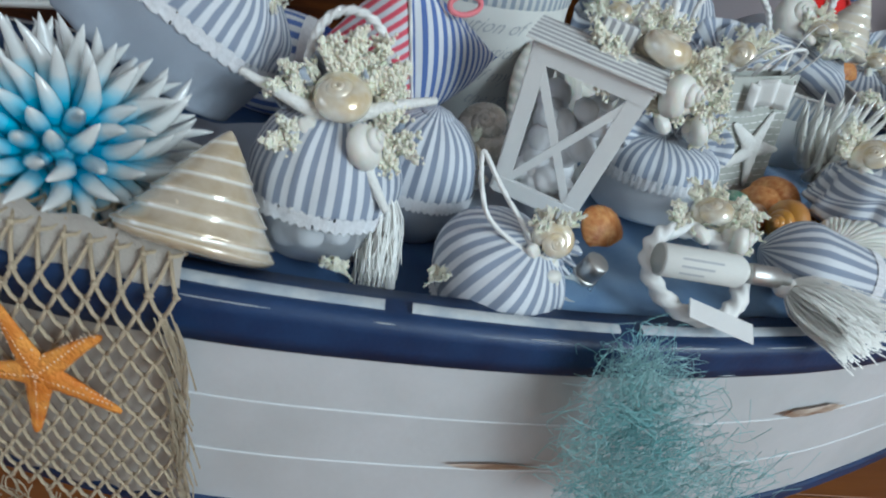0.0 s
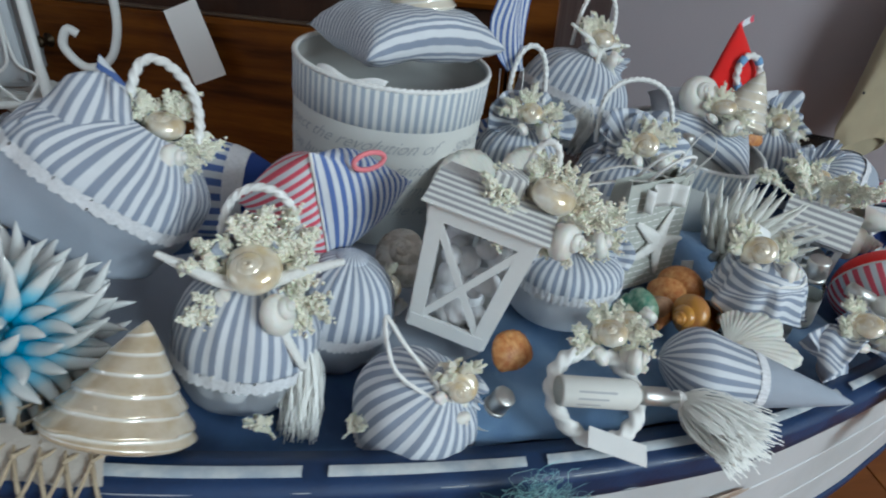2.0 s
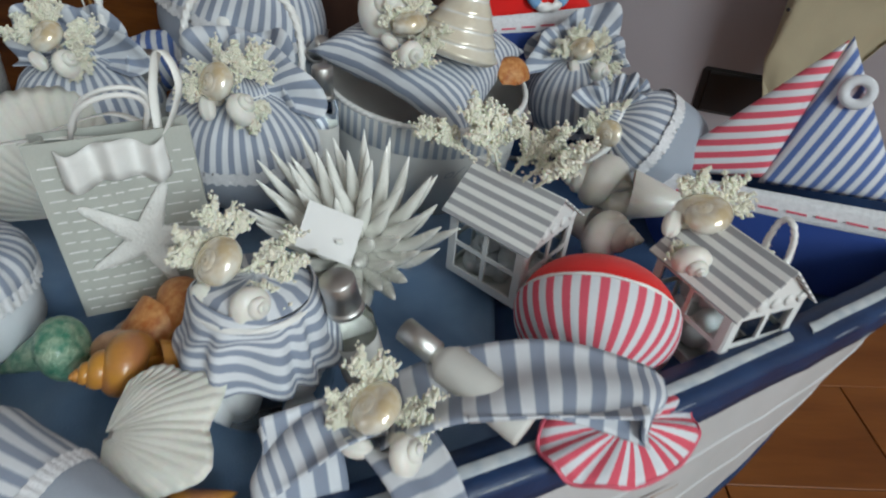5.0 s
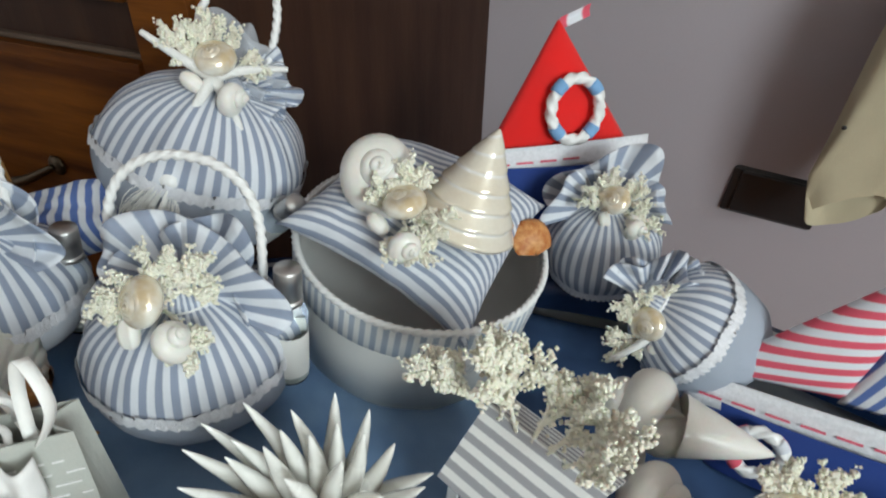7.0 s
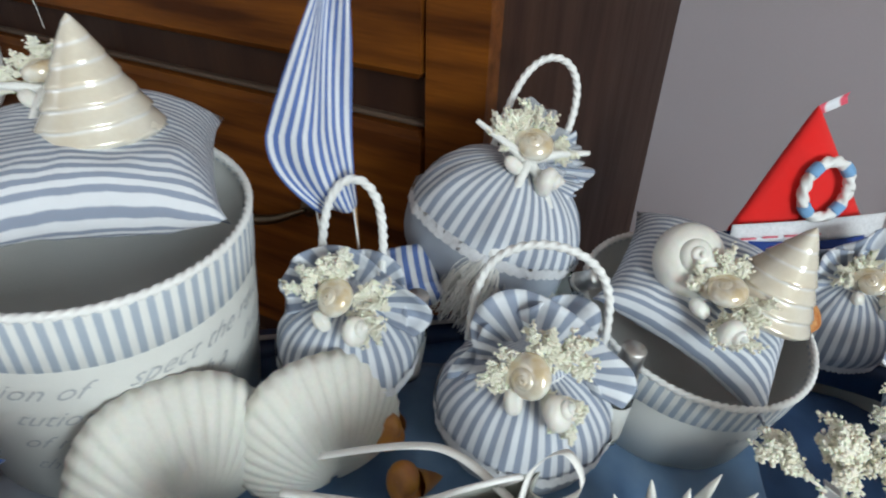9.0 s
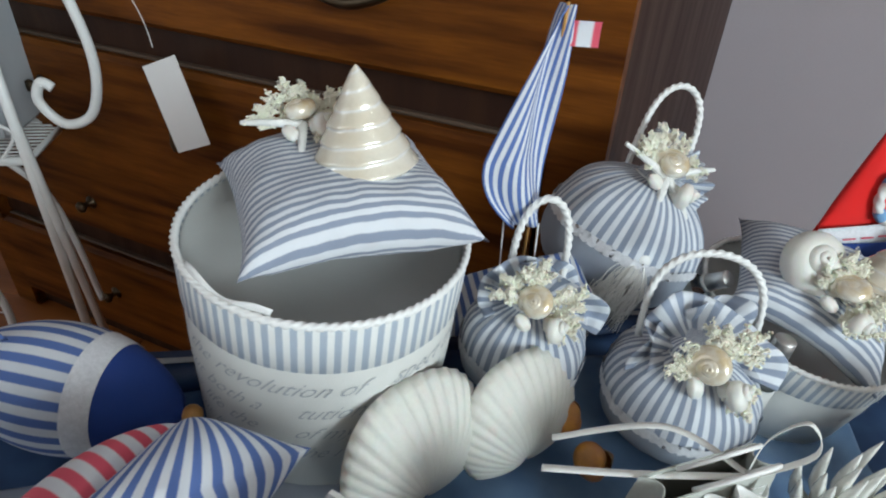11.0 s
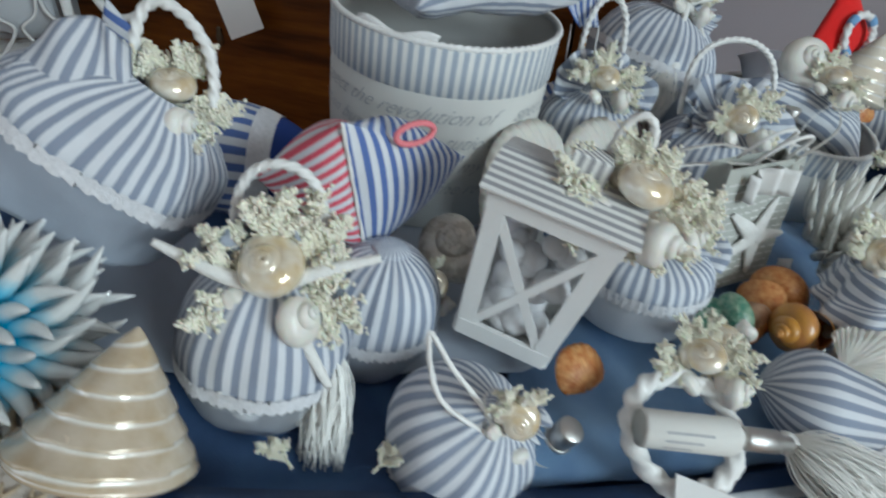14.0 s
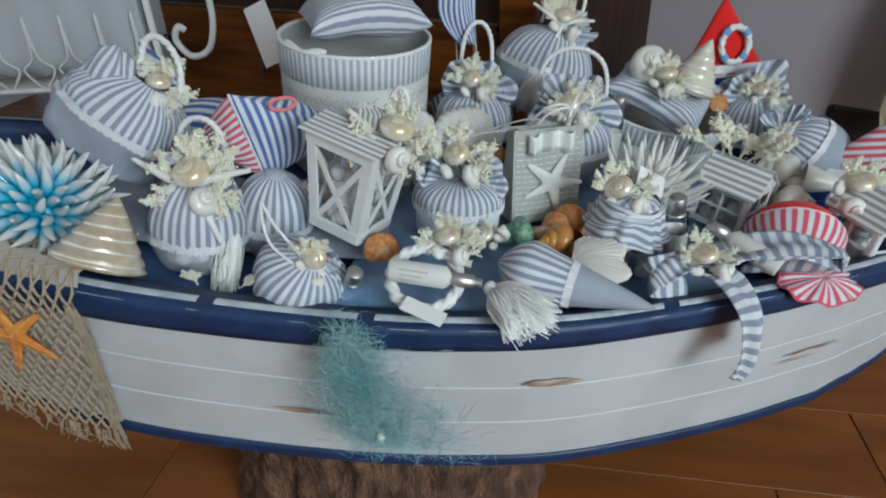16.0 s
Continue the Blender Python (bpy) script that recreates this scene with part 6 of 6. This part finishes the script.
def sail_cushion(m, label, red_plain=False):
    ob = thing("sailboat_cushion", m, label, "cushion", "sailboat cushions")
    if red_plain:
        part("sail", mesh(soft_triangle(((-0.082, 0, 0.022), (0.080, 0, 0.024), (-0.010, 0, 0.150)), 0.034, (1, 0, 0), 1), M["red"]), ob, label="plain red felt sail")
        part("tab", mesh(surf(lambda u, v: (-0.008 + 0.030 * u, 0.003 * math.sin(v * math.pi), 0.140 + 0.012 * u + 0.011 * v), 8, 4, (1, 4)), M["stripe_red"]), ob, label="red striped tab")
    else:
        part("sail_red", mesh(soft_triangle(((-0.100, 0, 0.030), (0.0, -0.004, 0.045), (0.030, 0, 0.172)), 0.028, (0.25, 0, -0.97), 88), M["stripe_red"]), ob, label="red and white striped sail")
        part("sail_blue", mesh(soft_triangle(((-0.004, -0.004, 0.040), (0.110, 0, 0.045), (0.032, 0, 0.175)), 0.032, (0.95, 0, -0.35), 95), M["stripe_blue"]), ob, label="blue and white striped sail")
        rg = part("ring", mesh(tube([(0.046 + 0.010 * math.cos(a), -0.016, 0.132 + 0.010 * math.sin(a)) for a in [i / 30 * TAU for i in range(30)]], 0.0045, 10, True), M["stripe_red"]), ob, label="small red striped ring")
    w0, w1 = (-0.086, 0.090) if red_plain else (-0.105, 0.135)
    bd = part("band", mesh(surf(lambda u, v: (w0 + (w1 - w0) * u, -0.014 - 0.004 * math.sin(u * math.pi), 0.008 + 0.026 * v + 0.006 * u), 20, 3), M["lace"]), ob, label="white printed ribbon")
    solid(bd, 0.001)
    rnd = random.Random(3)
    for k in range(9 if not red_plain else 4):
        x = w0 + 0.014 + k * 0.024
        part("print_bar", mesh(box(0.017, 0.001, 0.0020, (x + 0.004, -0.0188 - (0.0012 if 0.2 < k / 9 < 0.8 else 0), 0.018 + 0.006 * (x - w0) / (w1 - w0)), 0.0003), M["ink_red"], False), bd, label="red unreadable print")
    part("hull", mesh(surf(lambda u, v: ((w0 + w1) / 2 + (w1 - w0) / 2 * (1.03 - 0.30 * v ** 1.5) * math.cos(u * TAU), 0.024 * (1.0 - 0.4 * v ** 2) * math.sin(u * TAU), 0.016 - 0.066 * v), 60, 12), M["navy"]), ob, label="navy stuffed hull")
    part("hull_base", mesh(ball(0.5, 24, ((w1 - w0) * 0.70, 0.03, 0.012), ((w0 + w1) / 2, 0, -0.048)), M["navy"]), ob)
    return ob


s_red = sail_cushion(Matrix.Translation((0.624, 1.002, 0.926)) @ pose(0, 0, 0, -10, 1, 18), "red felt sailboat cushion with rope lifebuoy ring", True)
rg = [(0.004 + 0.025 * math.cos(a), -0.021, 0.070 + 0.029 * math.sin(a)) for a in [i / 60 * TAU for i in range(60)]]
part("lifebuoy", mesh(rope(rg, 0.0052, True), M["cord"]), s_red, label="cream rope ring")
for k in range(4):
    seg = [(0.004 + 0.025 * math.cos(a), -0.021, 0.070 + 0.029 * math.sin(a)) for a in [TAU * (k + 0.36) / 4 + i * 0.06 for i in range(8)]]
    part("binding", mesh(tube(seg, 0.0066, 12), M["shadow_blue"]), s_red, label="blue thread binding")
s_str = sail_cushion(Matrix.Translation((0.816, 0.760, 0.824)) @ pose(0, 0, 0, -14, 2, -22), "striped sailboat cushion, red and blue sails, navy hull")
part("lifebuoy", mesh(rope([(-0.045 + 0.018 * math.cos(a), -0.030, -0.008 + 0.018 * math.sin(a)) for a in [i / 60 * TAU for i in range(60)]], 0.0045, True), M["cord"]), s_str, label="small cream rope ring")
for k in range(4):
    seg = [(-0.045 + 0.018 * math.cos(a), -0.030, -0.008 + 0.018 * math.sin(a)) for a in [TAU * (k + 0.36) / 4 + i * 0.06 for i in range(8)]]
    part("binding", mesh(tube(seg, 0.0056, 12), M["stripe_red"]), s_str, label="red striped binding")


def flag_boat():
    ob = thing("cloth_sailboat", Matrix.Translation((0.200, 0.815, 0.945)), "blue striped cloth sailboat with flag on a stick", "ornament")
    part("hull", mesh(pillow_geo(0.155, 0.060, 0.050, 24, 15, 0.0, 2.0), M["stripe_blue"]), ob, pose(0, 0, 0, 20, -14, 14), "padded blue striped hull")
    part("mast", mesh(tube([(0.0, 0.0, 0.0), (0.006, -0.03, 0.28)], 0.0014, 8), M["bead_wood"]), ob, label="thin wooden mast")

    def fn(u, v):
        w = 0.054 * math.sin(min(1, v * 2.3 + 0.25) * math.pi / 2) * max(0.0, 1 - max(0, v - 0.36) / 0.64) ** 0.8 + 0.004
        x, y = -w * (1 - u) + 0.004 * u, 0.006 * math.sin(u * 7 + v * 5)
        return 0.006 + 0.79 * x - 0.61 * y, -0.026 + 0.61 * x + 0.79 * y, 0.098 + 0.18 * v
    fl = part("flag", mesh(surf(fn, 24, 30, (9, 1)), M["stripe_blue"]), ob, label="hanging blue striped sail")
    solid(fl, 0.0015)
    part("tab", mesh(surf(lambda u, v: (0.010 + 0.022 * u, -0.030 + 0.002 * math.sin(v * 3), 0.250 + 0.018 * v), 6, 4, (1, 3)), M["stripe_red"]), ob, label="red striped ribbon tab")
    for x in (-0.022, 0.008):
        part("thread", mesh(tube([(x, -0.032, 0.10), (x + 0.002, -0.022, 0.01)], 0.0008, 5), M["cord"]), ob)


flag_boat()


def fish():
    m = Matrix.Translation((-0.153, 0.639, 0.940)) @ pose(0, 0, 0, 0, 6, -2)
    ob = thing("cloth_fish", m, "stuffed blue striped cloth fish with navy head", "ornament")

    def fn(v0, v1, sc=1.0):
        def g(u, v):
            w = v0 + (v1 - v0) * v
            r = 0.058 * math.sin((0.10 + 0.90 * w) * math.pi) ** 0.62 if w < 0.98 else 0.006
            x = -0.08 + 0.175 * w
            return x, sc * r * 0.85 * math.cos(u * TAU), sc * r * math.sin(u * TAU) * 0.95
        return g
    part("striped_body", mesh(surf(fn(0.0, 0.62), 96, 24, (22, 1)), M["stripe_blue"]), ob, label="blue and white striped body")
    part("band", mesh(surf(fn(0.59, 0.70, 1.015), 48, 4), M["lace"]), ob, label="white printed band")
    for k in range(5):
        a = -2.3 + k * 0.38
        q = Vector(fn(0.645, 0.645, 1.04)(a / TAU % 1, 0))
        part("print_bar", mesh(ball(0.0045, 8, (0.5, 1, 1)), M["ink_red"]), ob, Matrix.Translation(q) @ Matrix.Scale(0.5, 4), "red unreadable print")
    part("navy_end", mesh(surf(fn(0.69, 1.0), 48, 16), M["navy"]), ob, label="plain royal blue end")
    part("bead", mesh(ball(0.0085, 14, (1, 1, 1), (0.100, 0, 0)), M["bead_wood"]), ob, label="wooden bead")
    fin = part("fin", mesh(soft_triangle(((-0.03, 0, 0), (0.055, 0, 0), (-0.005, 0, 0.085)), 0.02, (0.6, 0, 0.8), 90), M["stripe_blue"]), ob, pose(-0.080, -0.03, 0.055, 0, 0, 20), "striped cloth fin")


fish()


def berlingot():
    ob = thing("cloth_pyramid", Matrix.Translation((0, 0, 0)), "stuffed pyramid, red stripes one side, blue other", "ornament")
    top, lt, rt, bot, bk = (Vector(p) for p in ((-0.017, 0.443, 1.062), (-0.084, 0.476, 1.006), (0.063, 0.578, 0.981), (-0.010, 0.478, 0.945), (-0.018, 0.572, 1.000)))

    def face(a, b, c, d):
        """A four-sided puffed face a-b-c-d."""
        n = (b - a).cross(d - a).normalized()
        mid = (top + lt + rt + bot + bk) / 5
        if n.dot((a + b + c + d) / 4 - mid) < 0:
            n = -n

        def fn(u, v):
            p = a.lerp(b, u).lerp(d.lerp(c, u), v)
            return p + n * 0.016 * (16 * u * (1 - u) * v * (1 - v)) ** 0.7
        return fn
    part("red_side", mesh(surf(face(top, bot, lt.lerp(bot, 0.5), lt), 24, 24, (13, 1)), M["stripe_red"]), ob, label="red and white striped side")
    part("blue_side", mesh(surf(face(top, rt, rt.lerp(bot, 0.45), bot), 24, 24, (12, 1)), M["stripe_blue"]), ob, label="blue and white striped side")
    part("blue_back", mesh(surf(face(top, rt, rt.lerp(bk, 0.9), bk), 20, 20, (12, 1)), M["stripe_blue"]), ob, label="blue and white striped back")
    part("red_back", mesh(surf(face(top, bk, lt.lerp(bk, 0.9), lt), 20, 20, (8, 1)), M["stripe_red"]), ob)
    part("under_side", mesh(surf(face(bot, lt, bk, rt), 20, 20, (9, 1)), M["stripe_red"]), ob)
    part("seam", mesh(rope([top.lerp(bot, i / 40) + Vector((0.0, -0.002, 0)) for i in range(41)], 0.0013), M["cord"]), ob, label="white seam cord")
    part("pink_loop", mesh(tube([(0.024 + 0.012 * math.cos(a), 0.482 + 0.008 * math.cos(a), 1.040 + 0.007 * math.sin(a)) for a in [i / 24 * TAU for i in range(24)]], 0.0022, 8, True), M["pink"]), ob, label="pink cord loop")


berlingot()


# ---- bottles and loose shells ----
bottle(Matrix.Translation((0.415, 0.742, 0.884)) @ pose(0, 0, 0, 0, 5, 0), 0.0125, 0.095, "small clear bottle with metal cap beside striped sachet")
bottle(Matrix.Translation((0.248, 0.771, 0.894)) @ pose(0, 0, 0, 0, 8, 0), 0.0125, 0.088, "small clear bottle behind the striped sachet")
bottle(Matrix.Translation((0.352, 0.878, 0.916)) @ pose(0, 0, 0, 0, 50, -40), 0.012, 0.088, "tilted clear bottle beside the low round box")
bottle(Matrix.Translation((0.484, 0.524, 0.846)) @ pose(0, 0, 0, 6, -6, 0), 0.0145, 0.085, "small clear bottle standing beside the pebble jar")
bottle(Matrix.Translation((0.108, 0.378, 0.842)) @ pose(0, 0, 0, 14, 22, 0), 0.0125, 0.062, "small clear bottle wedged behind the rim")


def conch(m, r, label, material, spire=1.6, turns=4.5):
    ob = new("conch_shell", mesh(join(whorl(r, turns, 0.085, spire, ratio=0.62, n=20, per=24), moved(surf(lambda u, v: (r * 0.95 * (1 - v) ** 0.8 * math.cos(u * TAU) + r * 0.3, r * 0.9 * (1 - v) ** 0.8 * math.sin(u * TAU), -r * 2.6 * v - r * 0.1), 24, 12), pose(0, 0, 0)))
             , M[material]))
    ob.matrix_world = m
    return tagged(ob, label, "seashell", "loose conch shells")


conch(Matrix.Translation((0.294, 0.512, 0.874)) @ pose(0, 0, 0, 70, 20, 100), 0.017, "knobbly green turban shell on blue cloth", "green_shell", 1.0, 3)
conch(Matrix.Translation((0.352, 0.548, 0.866)) @ pose(0, 0, 0, 80, 0, 150), 0.024, "orange-brown glossy conch shell lying on cloth", "scallop_orange", 1.4, 4)
conch(Matrix.Translation((0.324, 0.524, 0.863)) @ pose(0, 0, 0, 80, 0, 30), 0.014, "small tan snail shell beside the brown conch", "brown_shell", 1.0, 3)
conch(Matrix.Translation((0.360, 0.506, 0.870)) @ pose(0, 0, 0, 78, 10, -60), 0.019, "amber glossy conch shell lying on cloth", "amber", 2.6, 5)
conch(Matrix.Translation((0.395, 0.425, 0.846)) @ pose(0, 0, 0, 80, 10, -60), 0.013, "amber conch shell half hidden under scallop", "amber", 2.6, 5)
conch(Matrix.Translation((0.690, 0.740, 0.868)) @ pose(0, 0, 0, 85, 0, -105), 0.025, "glossy white spiked conch shell beside the house", "shell", 2.6, 5)
conch(Matrix.Translation((0.655, 0.700, 0.850)) @ pose(0, 0, 0, 80, 0, 50), 0.019, "glossy pale spiked conch shell", "shell", 2.6, 5)
conch(Matrix.Translation((0.247, 0.706, 0.900)) @ pose(0, 0, 0, 60, 0, 20), 0.013, "amber snail shell behind the scallops", "amber", 1.0, 3)
conch(Matrix.Translation((0.272, 0.674, 0.884)) @ pose(0, 0, 0, 60, 0, -40), 0.013, "amber snail shell beside the gift bag", "amber", 1.0, 3)
conch(Matrix.Translation((-0.300, 0.372, 0.940)) @ pose(0, 0, 0, 70, 0, 40), 0.018, "brown shell under the ceramic urchin", "brown_shell", 1.2, 3)
for k, (x, y) in enumerate(((-0.040, 0.338), (0.008, 0.336))):
    ob = new("coral_sprig", SPRIGS[k])
    ob.matrix_world = Matrix.Translation((x, y, 0.884)) @ pose(0, 0, 0, 10, 0, 60 - 100 * k) @ Matrix.Scale(0.6, 4)
    tagged(ob, "small cream coral sprig fallen inside the rim", "coral", "loose coral sprigs")

# ---- floorboards, last ----
rnd = random.Random(77)
for i in range(31):
    y0 = -3.2 + i * 0.2
    x = -2.6 - rnd.uniform(0, 0.8)
    while x < 2.5:
        L = rnd.uniform(1.0, 1.6)
        a, b = max(x, -2.5), min(x + L - 0.002, 2.5)
        if b - a > 0.05:
            part("floorboard", mesh(box(b - a, 0.1992, 0.004, (0, 0, 0), 0.0012), M["floor"], False), floor,
                 floor.matrix_world.inverted() @ pose((a + b) / 2, y0 + 0.1, FLOOR - 0.004))
        x += L
